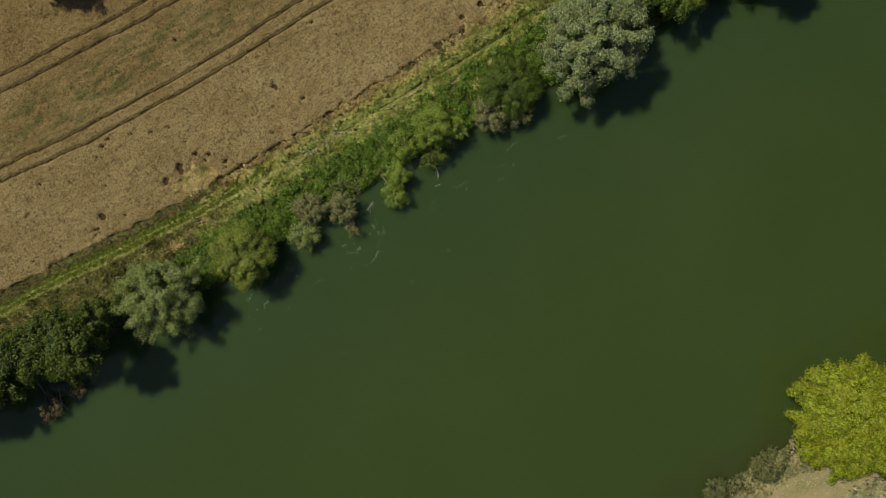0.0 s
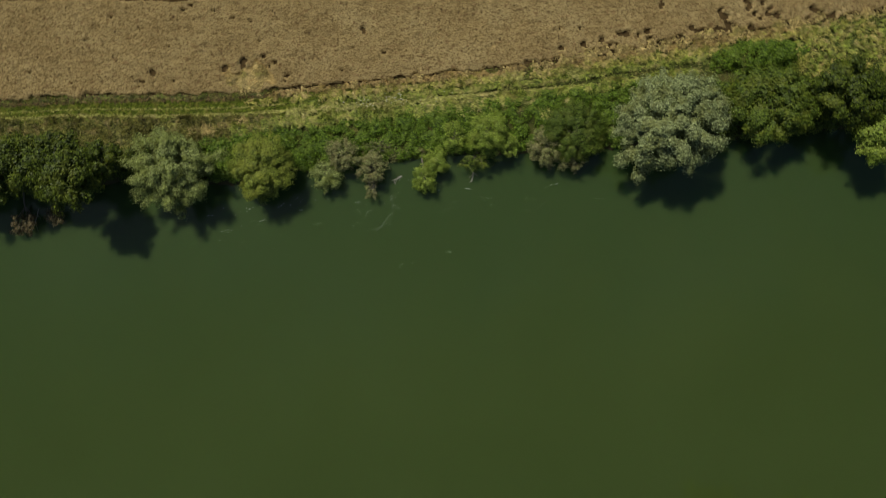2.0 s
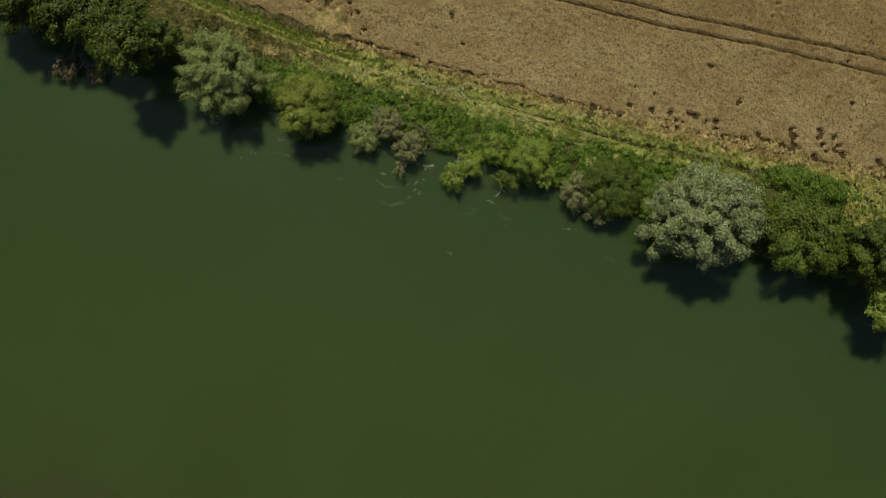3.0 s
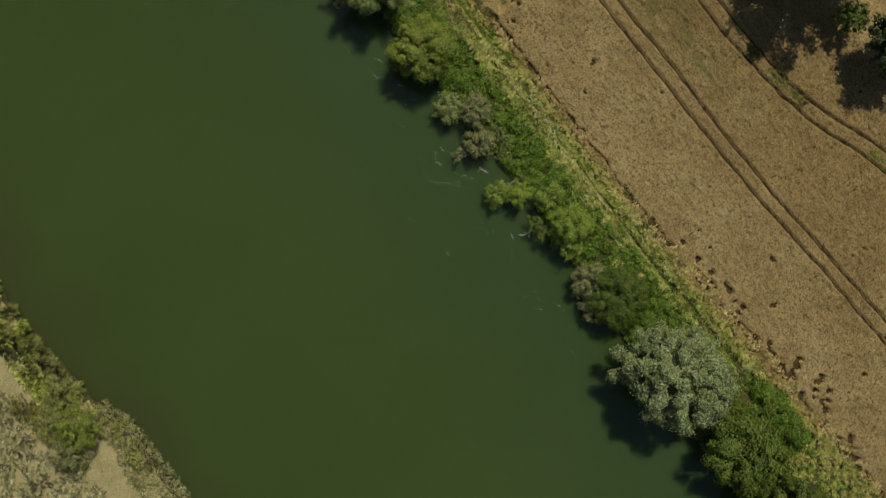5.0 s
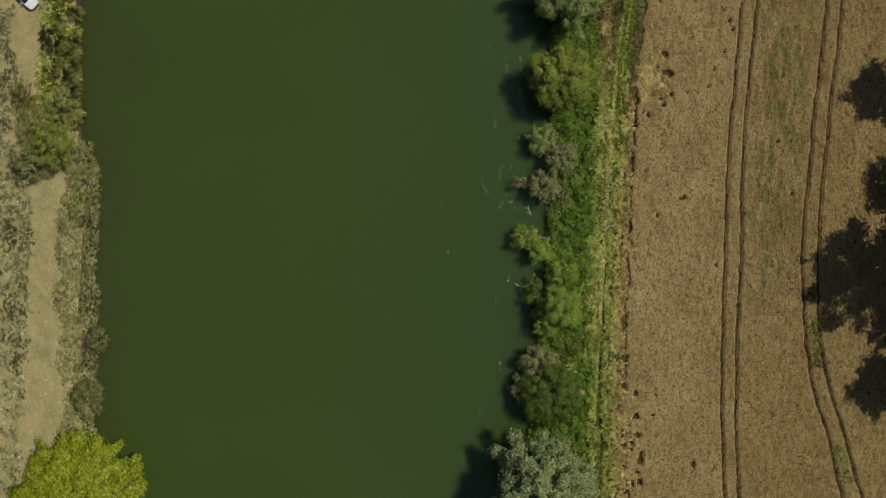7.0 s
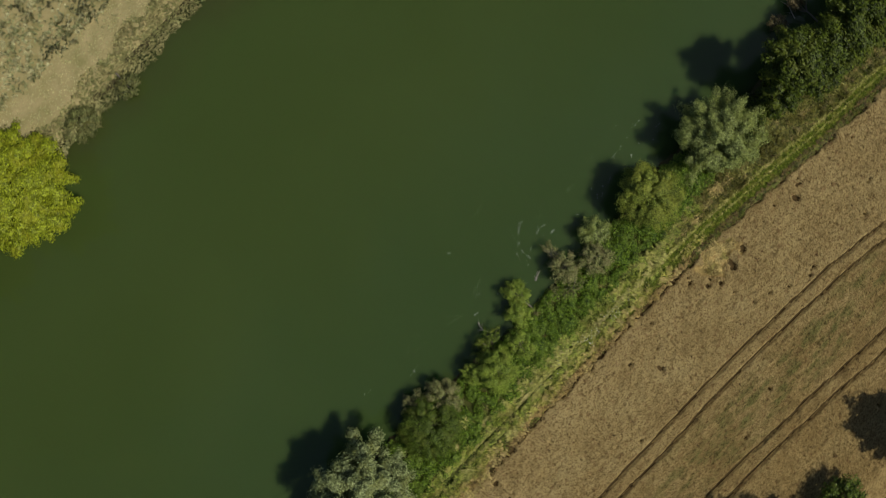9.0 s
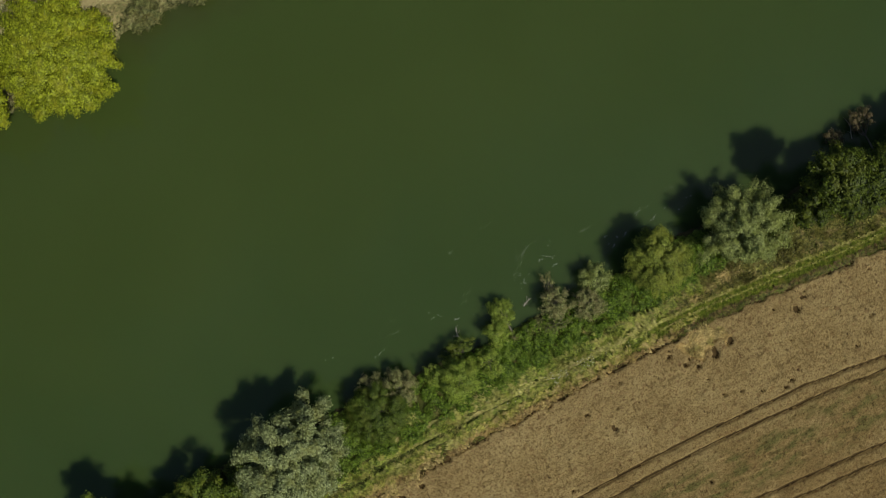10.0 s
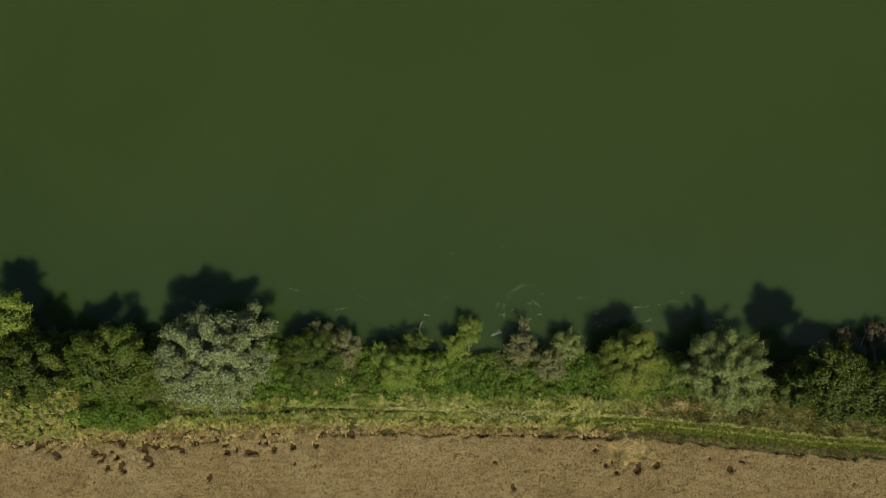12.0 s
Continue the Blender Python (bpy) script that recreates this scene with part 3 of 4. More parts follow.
def row(n, x0, x1, offset, half):
    """Places along a wavering row that follows the crop edge."""
    x = rng.uniform(x0, x1, n)
    return x, crop_edge(x) - offset + 0.5 * (field(x, x * 0 + offset * 7, 3.5) - 0.5) + rng.normal(0, half, n)


# rows of taller tussocks that follow the bank
x, y = row(1900, -8, 66, 0.18, 0.22)
ok = (field(x, y, 2.2) > 0.22) & (rng.rand(len(x)) < 0.5 + 0.5 * step(3, 14, x)) & clear_of_tears(x, y)
tussocks("straw_fringe", x[ok], y[ok], 0.35 + 0.5 * field(x[ok], y[ok], 1.2), 0.65, 22, 0.038, ORANGE, rng, (0.3, -0.7), "orange-brown dry grass fringing the wheat")
x, y = row(1900, -12, 88, 1.05, 0.28)
ok = (field(x, y, 1.5) > 0.3) & (rng.rand(len(x)) < step(-16, 2, x))
tussocks("yellow_tussocks", x[ok], y[ok], 0.25 + 0.7 * field(x[ok], y[ok], 1.2), 0.75, 18, 0.048, GRASS_Y, rng, (0.4, -0.5), "yellowing grass tussocks along the field edge")
x, y = row(1300, -6, 60, 2.15, 0.2)
ok = field(x, y, 1.4) > 0.25
tussocks("green_tussocks", x[ok], y[ok], 0.15 + 0.75 * field(x[ok], y[ok], 1.1), 0.65, 18, 0.048, GRASS, rng, (0.4, -0.3), "green grass tussocks on the bank")
x, y = row(300, -4, 50, 2.6, 0.1)
tussocks("low_tussocks", x, y, 0.12 + 0.5 * field(x, y, 1.0), 0.5, 18, 0.045, GRASS, rng, (0.5, -0.2), "bright green grass beside the trodden line")
x, y = row(1300, -12, 52, 3.95, 0.17)
ok = field(x, y, 1.6) > 0.3
tussocks("bank_tussocks", x[ok], y[ok], 0.2 + 0.7 * field(x[ok], y[ok], 1.1), 0.7, 18, 0.05, GRASS, rng, (0.4, -0.4), "green tussocks beyond the trodden line")
x, y = row(1300, -14, 42, 4.5, 0.4)
ok = (field(x, y, 2.4) > 0.36) & (y > bramble_top(x) - 0.5)
tussocks("mixed_tussocks", x[ok], y[ok], 0.25 + 0.8 * field(x[ok], y[ok], 1.1), 0.8, 18, 0.05, GRASS, rng, (0.3, -0.4), "straw-tipped grass tussocks above the brambles")
x, y = strip(2700, -56, -8, lambda q: bramble_top(q) - 0.6, lambda q: path_line(q) - 0.15)
tussocks("rough_tussocks", x, y, 0.12 + 0.75 * field(x, y, 1.4), 0.65, 16, 0.05, ROUGH, rng, (0.3, -0.1), "brown rough grass beside the mown path")
x, y = strip(60000, -56, 10, lambda q: path_line(q) - 0.7, crop_edge)
ok = rng.rand(len(x)) > step(-12, 10, x)
x, y = x[ok], y[ok]
u = (y - path_line(x)) / (crop_edge(x) - path_line(x))
ok = (np.abs(u - 0.36 - 0.06 * (field(x, y, 2.0) - 0.5)) > 0.05) & (np.abs(y - path_line(x)) > 0.24) & (u < 0.78 + 0.1 * field(x, y, 1.5)) & (field(x, y, 0.8) > 0.12)
x, y = x[ok], y[ok]
tagged(blades("path_grass", x, y, ground_z(x, y) - 0.03, 0.2, 0.24, 4, 0.045, MOWNGRASS, rng, (0.2, 0)), "short bright green grass of the mown path", "grass", kind="stuff")
x = rng.uniform(-60, 46, 7600)
y = path_line(x) + 0.25 * (field(x, x * 0 + 3, 4.0) - 0.5) + rng.normal(0.05, 0.1, len(x))
ok = rng.rand(len(x)) < (0.6 - 0.25 * step(15, 46, x)) * (0.45 + 0.9 * field(x, x * 0 + 2, 2.3))
x, y = x[ok], y[ok]
tagged(blades("trodden_grass", x, y, ground_z(x, y) + 0.03, 0.16, 0.25, 7, 0.055, TRODDEN, rng, (0.6, 0)), "pale trodden line along the path", "grass", kind="stuff")
x = rng.uniform(-58, -6, 1000)
y = path_line(x) + 0.36 * (crop_edge(x) - path_line(x)) + 0.2 * (field(x, x * 0 + 3, 4.0) - 0.5) + rng.normal(0, 0.07, len(x))
tagged(blades("rut_grass", x, y, ground_z(x, y) + 0.02, 0.14, 0.2, 5, 0.045, TRODDEN, rng, (0.6, 0)), "thin pale line between the mown strips", "grass", kind="stuff")
x = rng.uniform(-40, 34, 4200)
y = path_line(x) - 1.45 + 0.7 * (field(x, x * 0 + 8, 4.0) - 0.5) + rng.normal(0, 0.13, len(x))
ok = field(x, y * 0 + 5, 2.6) > 0.42
x, y = x[ok], y[ok]
tagged(blades("flattened_grass", x, y, ground_z(x, y) + 0.1, 0.25, 0.4, 5, 0.05, TRODDEN, rng, (0.6, -0.3)), "broken line of pale flattened bank grass", "grass", kind="stuff")
x, y = strip(1400, -60, -4, lambda q: crop_edge(q) - 0.65, lambda q: crop_edge(q) + 0.3)
tussocks("edge_straw", x, y, 0.4, 0.5, 14, 0.045, EDGE, rng, (0.3, -0.4), "olive-brown rough grass against the wheat")
# dark grass colour here imitates the shadow along the wheat edge
x, y = strip(600, -60, -6, lambda q: crop_edge(q) - 0.3, lambda q: crop_edge(q) + 0.25)
tussocks("edge_grass", x, y, 0.5, 0.5, 14, 0.05, SWARD, rng, (0.2, -0.3), "green grass against the standing wheat, coloured dark for its shadow")
x = rng.uniform(17, 44, 900)
y = (TRACKS[2](x) + TRACKS[3](x)) / 2 + rng.normal(0, 0.35, len(x))
ok = field(x, y * 0, 3.0) > 0.35
x, y = x[ok], y[ok]
tussocks("track_weeds", x, y, 0.75, 0.45, 12, 0.05, GRASS, rng, (0, 0), "green weeds between the wheel tracks")
# patches of bleached, fallen grass among the green
px, py = [], []
for ax, ay, wx, wy, n in [(-17.8, 21.6, 1.6, 0.5, 60), (-13.5, 22.4, 2.2, 0.4, 50), (19.4, 22.0, 1.8, 0.8, 90), (14.5, 22.8, 1.8, 0.6, 60), (26.0, 25.7, 1.3, 0.5, 60),
                          (8.5, 23.0, 1.8, 0.4, 50), (1.5, 23.2, 2.2, 0.5, 60), (34.0, 25.4, 1.6, 0.5, 50), (-4.5, 23.0, 1.8, 0.5, 50), (30.2, 19.8, 0.7, 0.7, 26)]:
    px.append(rng.normal(ax, wx * 0.6, n))
    py.append(rng.normal(ay, wy * 0.6, n))
x, y = np.concatenate(px[2:]), np.concatenate(py[2:])
tussocks("fallen_grass", x, y, 0.5 + 0.5 * field(x, y, 1.0), 0.95, 20, 0.04, TRODDEN, rng, (0.7, -0.35), "bleached yellow grass fallen over on the bank")
x, y = np.concatenate(px[:2]), np.concatenate(py[:2])
tussocks("fallen_straw", x, y, 0.4 + 0.4 * field(x, y, 1.0), 0.8, 18, 0.04, STRAW, rng, (0.6, -0.3), "tan straw fallen over beside the willow")
# lodged straw: the flattened patch and ragged clumps at the field edge
x, y = rng.normal(-10.6, 2.0, 1500), rng.normal(28.0, 1.2, 1500)
ok = (np.hypot((x + 10.6) / 3.6, (y - 28.2) / 2.0) + 1.0 * (field(x, y, 1.0) - 0.5) < 1.0) & (wheat_z(x, y + 0.3) > -0.5) & (wheat_z(x, y) > -0.5)
tussocks("lodged_straw", x[ok], y[ok], 0.15 + 0.6 * field(x[ok], y[ok], 0.8), 0.7, 10, 0.045, STRAW, rng, (-0.2, -0.6), "flattened orange straw at the field edge")
hx = np.concatenate([rng.uniform(33, 80, 90), rng.uniform(18, 33, 7), rng.uniform(-7, 18, 6)])
hy = crop_edge(hx) + rng.uniform(-0.3, np.where(hx > 33, 1.1, 0.3))
x = np.repeat(hx, 11) + rng.normal(0, 0.36, len(hx) * 11)
y = np.repeat(hy, 11) + rng.normal(0, 0.32, len(hx) * 11)
tussocks("straw_clumps", x, y, 0.7, 0.75, 13, 0.05, STRAW, rng, (0.1, -0.8), "leaning clumps of dry straw at the field edge")
x, y = scatter(700, 66, 88, 19.5, 29, rng)
tussocks("verge_tussocks", x, y, 0.3 + 0.8 * field(x, y, 1.3), 0.9, 18, 0.05, GRASS, rng, (0.3, -0.3), "green grass tussocks between scrub and wheat")
x, y = scatter(1100, 66, 88, 19.5, 29, rng)
ok = field(x, y, 2.4) > 0.42
x, y = x[ok], y[ok]
tussocks("straw_tussocks", x, y, 0.3 + 0.6 * field(x, y, 1.6), 0.8, 16, 0.055, GRASS_Y, rng, (0.3, -0.3), "tall dry grass tussocks by the field")


def lumps(name, x, y, size, lift, material, label, leaf=0.27, per=38):
    """A thicket of rounded leafy hummocks that push up against one another."""
    pts, nor = [], []
    for cx, cy, sz, up in zip(x, y, size, lift):
        k = int(per * sz * sz * 6)
        u = ball_points(k, rng)
        u[:, 2] = np.abs(u[:, 2])
        w = sz * (1 - 0.35 * rng.rand(k) ** 2) * (1 + 0.15 * rng.normal(0, 1, k))
        pts.append(np.array([cx, cy, float(ground_z(cx, cy)) + up - 0.1]) + u * w[:, None] * np.array([1, 1, 1.1]))
        nor.append(u + np.array([0, 0, 0.25]))
    p, n = np.concatenate(pts), np.concatenate(nor)
    keep = p[:, 2] > WATER + 0.1
    return tagged(new(name, mesh_from(name, leaves(p[keep], n[keep], leaf, rng, 0.7), quads(int(keep.sum())), [material])), label, "thicket", kind="stuff")


x, y = strip(1150, -18, 52, lambda q: near_shore(q) + 0.3, lambda q: bramble_top(q) - 0.2)
x, y = np.append(x, rng.normal(16.6, 0.8, 14)), np.append(y, rng.normal(19.6, 0.7, 14))
lumps("bramble_thicket", x, y, rng.uniform(0.4, 0.85, len(x)), rng.uniform(0.0, 0.35, len(x)), BRAMBLE, "dense bright green brambles and nettles on the bank", 0.23, 46)
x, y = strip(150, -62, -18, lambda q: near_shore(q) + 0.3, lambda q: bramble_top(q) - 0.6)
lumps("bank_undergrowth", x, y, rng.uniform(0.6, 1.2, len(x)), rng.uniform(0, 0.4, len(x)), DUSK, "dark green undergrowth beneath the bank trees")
x, y = strip(290, 52, 90, lambda q: near_shore(q) + 0.3, lambda q: bramble_top(q) - 0.3)
lumps("bank_scrub", x, y, rng.uniform(0.6, 1.2, len(x)), rng.uniform(0, 0.5, len(x)), GREEN, "green scrub beneath the bank trees")
x, y = strip(70, 4.5, 14.5, lambda q: near_shore(q) + 0.2, lambda q: near_shore(q) + 1.7)
lumps("dry_scrub", x, y, rng.uniform(0.3, 0.6, len(x)), rng.uniform(0.0, 0.3, len(x)), GREYBUSH, "grey-brown half-dead scrub along the inlet", 0.17, 50)
x, y = scatter(420, 53, 69, 22, 28.5, rng)
e = np.hypot((x - 61) / 6.9, (y - 25.2) / 2.2) + 0.4 * (field(x, y, 1.6) - 0.5)
x, y, e = x[e < 1], y[e < 1], e[e < 1]
lumps("bramble_hummock", x, y, rng.uniform(0.4, 0.75, len(x)), 1.6 * step(1.0, 0.5, e), BRAMBLE, "rounded dark green bramble hummock by the field", 0.22)

# ---------------------------------------------------------------- trees of the near bank
NEAR = "trees along the field bank"
tree("willow_tree", -21.0, 15.8, 3.9, 5.6, 5.4, 4.7, WILLOW_B, "rounded grey-green willow leaning over the water", NEAR, 101, 66, 54, 0.26, 0.21, 0.42, (-21, 17), boughs=70)
tree("willow_tree", 46.0, 16.2, 6.9, 7.5, 6.5, 5.4, WILLOW, "large silver-leaved willow overhanging the water", NEAR, 102, 120, 40, 0.33, 0.165, 0.45, (46, 17.0),
     extra=[(48.5, 10.9, 4.6, 0.95), (41.4, 9.6, 4.4, 0.9), (39.2, 11.8, 4.8, 1.0), (42.4, 11.0, 4.6, 1.2), (40.6, 12.6, 5.0, 1.2), (51.6, 17.6, 8.2, 1.5), (52.2, 15.6, 7.4, 1.1)], rough=0.06, low=-0.3, boughs=44)
tree("alder_tree", -9.1, 15.2, 3.2, 4.2, 4.6, 3.5, OLIVE, "compact olive-green alder at the water edge", NEAR, 103, 60, 60, 0.23, 0.22, rough=0.06, boughs=60,
     extra=[(-7.3, 17.1, 4.8, 1.6), (-10.4, 15.6, 4.4, 1.6), (-8.2, 14.2, 4.6, 1.5), (-9.8, 17.4, 4.2, 1.4), (-9.8, 12.4, 2.0, 1.3)])
tree("alder_tree", -36.8, 18.0, 5.6, 5.2, 4.4, 4.2, DUSK, "dark green tree in a dense bank group", NEAR, 104, 46, 30, 0.36, rough=0.06, boughs=22)
tree("alder_tree", -30.6, 17.6, 3.8, 3.4, 3.0, 3.0, DUSK, "small dark green bank tree", NEAR, 105, 30, 30, 0.34, rough=0.06, boughs=14)
tree("poplar_tree", -32.4, 14.8, 9.8, 3.9, 3.5, 3.8, DUSK, "tall slender dark tree leaning over the river", NEAR, 106, 34, 34, 0.34, 0.32, foot=(-34, 16.5), rough=0.06, boughs=14)
tree("alder_tree", -42.8, 17.6, 5.6, 4.6, 4.6, 4.2, DUSK, "dark green bank tree with bare lower limbs", NEAR, 107, 42, 30, 0.36, rough=0.06, boughs=20)
tree("alder_tree", -51.0, 18.0, 6.0, 5.6, 5.0, 4.6, DUSK, "broad dark green tree on the bank", NEAR, 108, 44, 28, 0.38, rough=0.06, boughs=22)
tree("alder_tree", 60.2, 17.7, 4.6, 6.4, 5.2, 3.3, GREEN, "spreading olive-green tree with layered clumps", NEAR, 109, 60, 32, 0.34, 0.24, rough=0.06, boughs=22)
tree("alder_tree", 69.6, 18.2, 6.4, 5.0, 4.6, 4.2, DUSK, "dark green tree beside the river", NEAR, 110, 44, 30, 0.36, rough=0.06, boughs=20)
tree("alder_tree", 73.4, 11.5, 6.0, 2.9, 2.8, 2.4, BRIGHT, "yellow-green tree top reaching over the water", NEAR, 111, 26, 32, 0.34, 0.34, foot=(74, 15.5))
tree("alder_tree", 81.0, 17.0, 5.4, 6.0, 5.0, 4.6, DUSK, "dark green tree at the bend of the bank", NEAR, 112, 44, 28, 0.38, rough=0.06, boughs=20)

SHRUBS = "shrubs at the water edge"
shrub = lambda *a, **k: tree("shrub", *a, category="shrub", **k)
shrub(12.8, 12.1, 0.3, 1.8, 2.0, 1.5, BRIGHT, "light green sallow hanging over the water", SHRUBS, 201, 16, 54, 0.2, 0.32)
shrub(14.7, 14.4, 0.6, 1.9, 2.1, 1.6, BRIGHT, "light green sallow shrub", SHRUBS, 202, 18, 54, 0.2, 0.32)
shrub(17.3, 17.4, 1.4, 1.7, 2.2, 1.8, BRIGHT, "rounded bright green sallow", SHRUBS, 203, 16, 60, 0.2, 0.3, rough=0.06, boughs=8)
shrub(22.0, 17.4, 2.3, 3.0, 3.1, 2.9, BRIGHT, "dense bright green rounded sallow", SHRUBS, 204, 32, 62, 0.2, 0.25, rough=0.06, boughs=26)
shrub(24.9, 15.5, 1.3, 1.5, 1.7, 1.8, BRIGHT, "yellow-green sallow shrub with bare twigs", SHRUBS, 205, 16, 54, 0.2, 0.32)
shrub(20.5, 13.8, 0.4, 2.6, 1.4, 1.5, GREEN, "olive shrub trailing into the water", SHRUBS, 206, 18, 44, 0.2, 0.32)
shrub(34.0, 16.6, 1.7, 4.0, 4.0, 2.7, DARK, "dense dark green rounded bank shrub", SHRUBS, 207, 50, 66, 0.2, 0.22, dome=True)
shrub(29.9, 14.9, 0.9, 2.5, 2.6, 2.0, GREYBUSH, "grey-brown sallow shrub by the water", SHRUBS, 208, 28, 51, 0.2, 0.26)
shrub(33.2, 12.9, 0.4, 2.2, 1.6, 1.4, GREYBUSH, "grey-green shrub trailing over the water", SHRUBS, 209, 20, 44, 0.2, 0.3)
shrub(1.7, 16.2, 0.9, 2.4, 2.2, 1.8, GREYBUSH, "grey sallow with straw-coloured twigs", SHRUBS, 210, 28, 44, 0.22, 0.26)
shrub(-0.9, 13.7, 0.5, 2.2, 2.2, 1.6, WILLOW_B, "small grey-green willow shrub", SHRUBS, 211, 20, 42, 0.22, 0.3)
shrub(5.5, 14.4, 0.8, 2.4, 2.2, 1.9, GREYBUSH, "brown-grey sallow shrub at the inlet", SHRUBS, 212, 24, 46, 0.22, 0.26)
shrub(5.3, 11.3, 0.0, 1.0, 1.7, 1.1, GREYBUSH, "drooping straw-coloured sallow branch", SHRUBS, 213, 12, 38, 0.24, 0.36, 0.3)
shrub(6.6, 17.0, 0.3, 2.8, 1.0, 1.1, GREYDARK, "low dull brown shrub behind the inlet", SHRUBS, 214, 16, 40, 0.2, 0.3)

# ---------------------------------------------------------------- far bank
FAR = "trees on the far bank"
tree("maple_tree", 51.0, -45.0, 4.6, 7.7, 7.9, 4.4, YELLOW, "bright yellow-green tree leaning over the river", FAR, 301, 110, 48, 0.26, 0.17, 0.75, foot=(51, -49), rough=0.16)
tree("maple_tree", 64.0, -44.6, 4.8, 5.4, 5.2, 4.0, YELLOW, "bright yellow-green bank tree", FAR, 302, 60, 34, 0.3, 0.22, 0.7, foot=(64, -48))
FSH = "shrubs on the far bank"
shrub(30.6, -46.2, -0.2, 2.0, 1.6, 1.3, GREYDARK, "grey-brown shrub at the far water edge", FSH, 303, 18, 30, 0.24, 0.34)
shrub(38.6, -47.0, 0.0, 2.7, 2.2, 1.5, GREYDARK, "dull olive shrub on the far shore", FSH, 304, 24, 36, 0.24, 0.3)
shrub(40.4, -46.9, -0.3, 1.5, 1.4, 1.0, GREYBUSH, "grey-brown shrub on the far shore", FSH, 305, 14, 34, 0.26, 0.36)
shrub(-0.6, -52.6, 0.4, 3.2, 2.6, 1.7, SALLOW, "pale yellow-green sallow on the far bank", FSH, 306, 30, 40, 0.24, 0.25, 0.35, rough=0.2)
shrub(4.4, -52.9, 1.8, 3.2, 2.9, 2.6, OLIVE, "dense green sallow thicket on the far bank", FSH, 307, 30, 42, 0.22, 0.26, 0.4, rough=0.2)
shrub(1.6, -56.0, 0.8, 3.6, 2.8, 1.8, SALLOW, "broad grey-green sallow on the far bank", FSH, 309, 32, 40, 0.24, 0.25, 0.35, rough=0.2)
shrub(6.8, -56.6, 0.8, 2.7, 2.8, 1.8, GREYBUSH, "grey sallow shrub beside the far track", FSH, 310, 26, 42, 0.22, 0.28, 0.35, rough=0.2)
shrub(-2.2, -58.0, 0.3, 2.4, 1.8, 1.2, ROUGH, "low olive scrub beside the far track", FSH, 311, 18, 36, 0.24, 0.3, 0.35, rough=0.2)
shrub(8.8, -49.2, -0.2, 2.8, 1.9, 1.3, SALLOW, "sparse olive shrub with bare branches over the water", FSH, 308, 16, 16, 0.22, 0.32)
shrub(12.4, -50.4, -0.3, 1.7, 1.2, 1.0, SALLOW, "low olive shrub at the far water edge", FSH, 312, 14, 24, 0.24, 0.34)

rng = np.random.RandomState(31)
meadow = line([(-90, -61), (-10, -60.6), (3, -59.5), (10, -57.2), (25, -56.6), (45, -56.2), (90, -55)])
x = rng.uniform(-45, 1, 2900)
y = far_shore(x) - rng.uniform(-0.1, 4.5, len(x))
ok = field(x, y, 1.1) > 0.22
x, y = x[ok], y[ok]
tussocks("reed_bed", x, y, 0.5 + 1.4 * field(x, y, 1.3), 0.95, 20, 0.085, REED, rng, (0.1, 0.3), "yellow-green reeds and sedges along the far shore")
x = rng.uniform(-45, 76, 15000)
y = meadow(x) + 1.3 * (field(x, x * 0 + 4, 3.0) - 0.5) + 0.25 * rng.normal(0, 1, len(x)) - 17 * rng.rand(len(x)) ** 1.2
ok = field(x, y, 0.9) > 0.2
x, y = x[ok], y[ok]
tussocks("meadow_grass", x, y, 0.15 + 0.75 * field(x, y, 0.9), 0.5, 11, 0.05, MEADOW, rng, (0.15, 0.2), "tall pale seeding meadow grass")
x = rng.uniform(3, 75, 6500)
y = far_shore(x) - rng.uniform(-0.4, 1, len(x)) * (2.6 + 2.0 * field(x, x * 0 + 6, 2.5))
tussocks("shore_grass", x, y, 0.1 + 0.3 * field(x, y, 1.2), 0.5, 11, 0.04, FRINGE, rng, (0.1, 0.4), "pale overhanging grass on the far shore")
x = rng.uniform(-50, 75, 16000)
y = rng.uniform(-61, -50, len(x))
ok = (y > meadow(x)) & (y < far_shore(x) - 2.5)
x, y = x[ok], y[ok]
tagged(blades("worn_grass", x, y, ground_z(x, y) - 0.03, 0.1, 0.16, 4, 0.04, PALE, rng), "short worn grass of the far track", "grass", kind="stuff")
mid = (meadow(x) + far_shore(x) - 3.8) / 2
ok = (np.abs(y - mid) < 0.8) & (field(x, y, 2.0) > 0.35)
x, y = x[ok], y[ok]
tagged(blades("track_grass", x, y, ground_z(x, y) - 0.03, 0.07, 0.16, 5, 0.04, FRINGE, rng), "olive grass between the ruts of the far track", "grass", kind="stuff")

# ---------------------------------------------------------------- trees beyond the wheat
BEYOND = "trees beyond the wheat"
tree("oak_tree", 11.9, 66.4, 11.4, 7.7, 8.0, 7.0, DEEP, "tall dark green tree shading the wheat", BEYOND, 401, 64, 17, 0.5, 0.2, rough=0.16, boughs=26)
tree("oak_tree", -13.2, 66.2, 9.0, 4.2, 5.0, 6.0, DEEP, "dark green tree by the field boundary", BEYOND, 402, 46, 16, 0.52)
tree("oak_tree", 28.6, 66.4, 6.0, 4.4, 4.2, 4.2, DEEP, "smaller dark green tree by the field boundary", BEYOND, 403, 40, 16, 0.5)
tree("oak_tree", 2.0, 72.0, 9.0, 6.5, 6.0, 6.5, DEEP, "dark green tree in the field boundary", BEYOND, 404, 50, 8, 0.68)

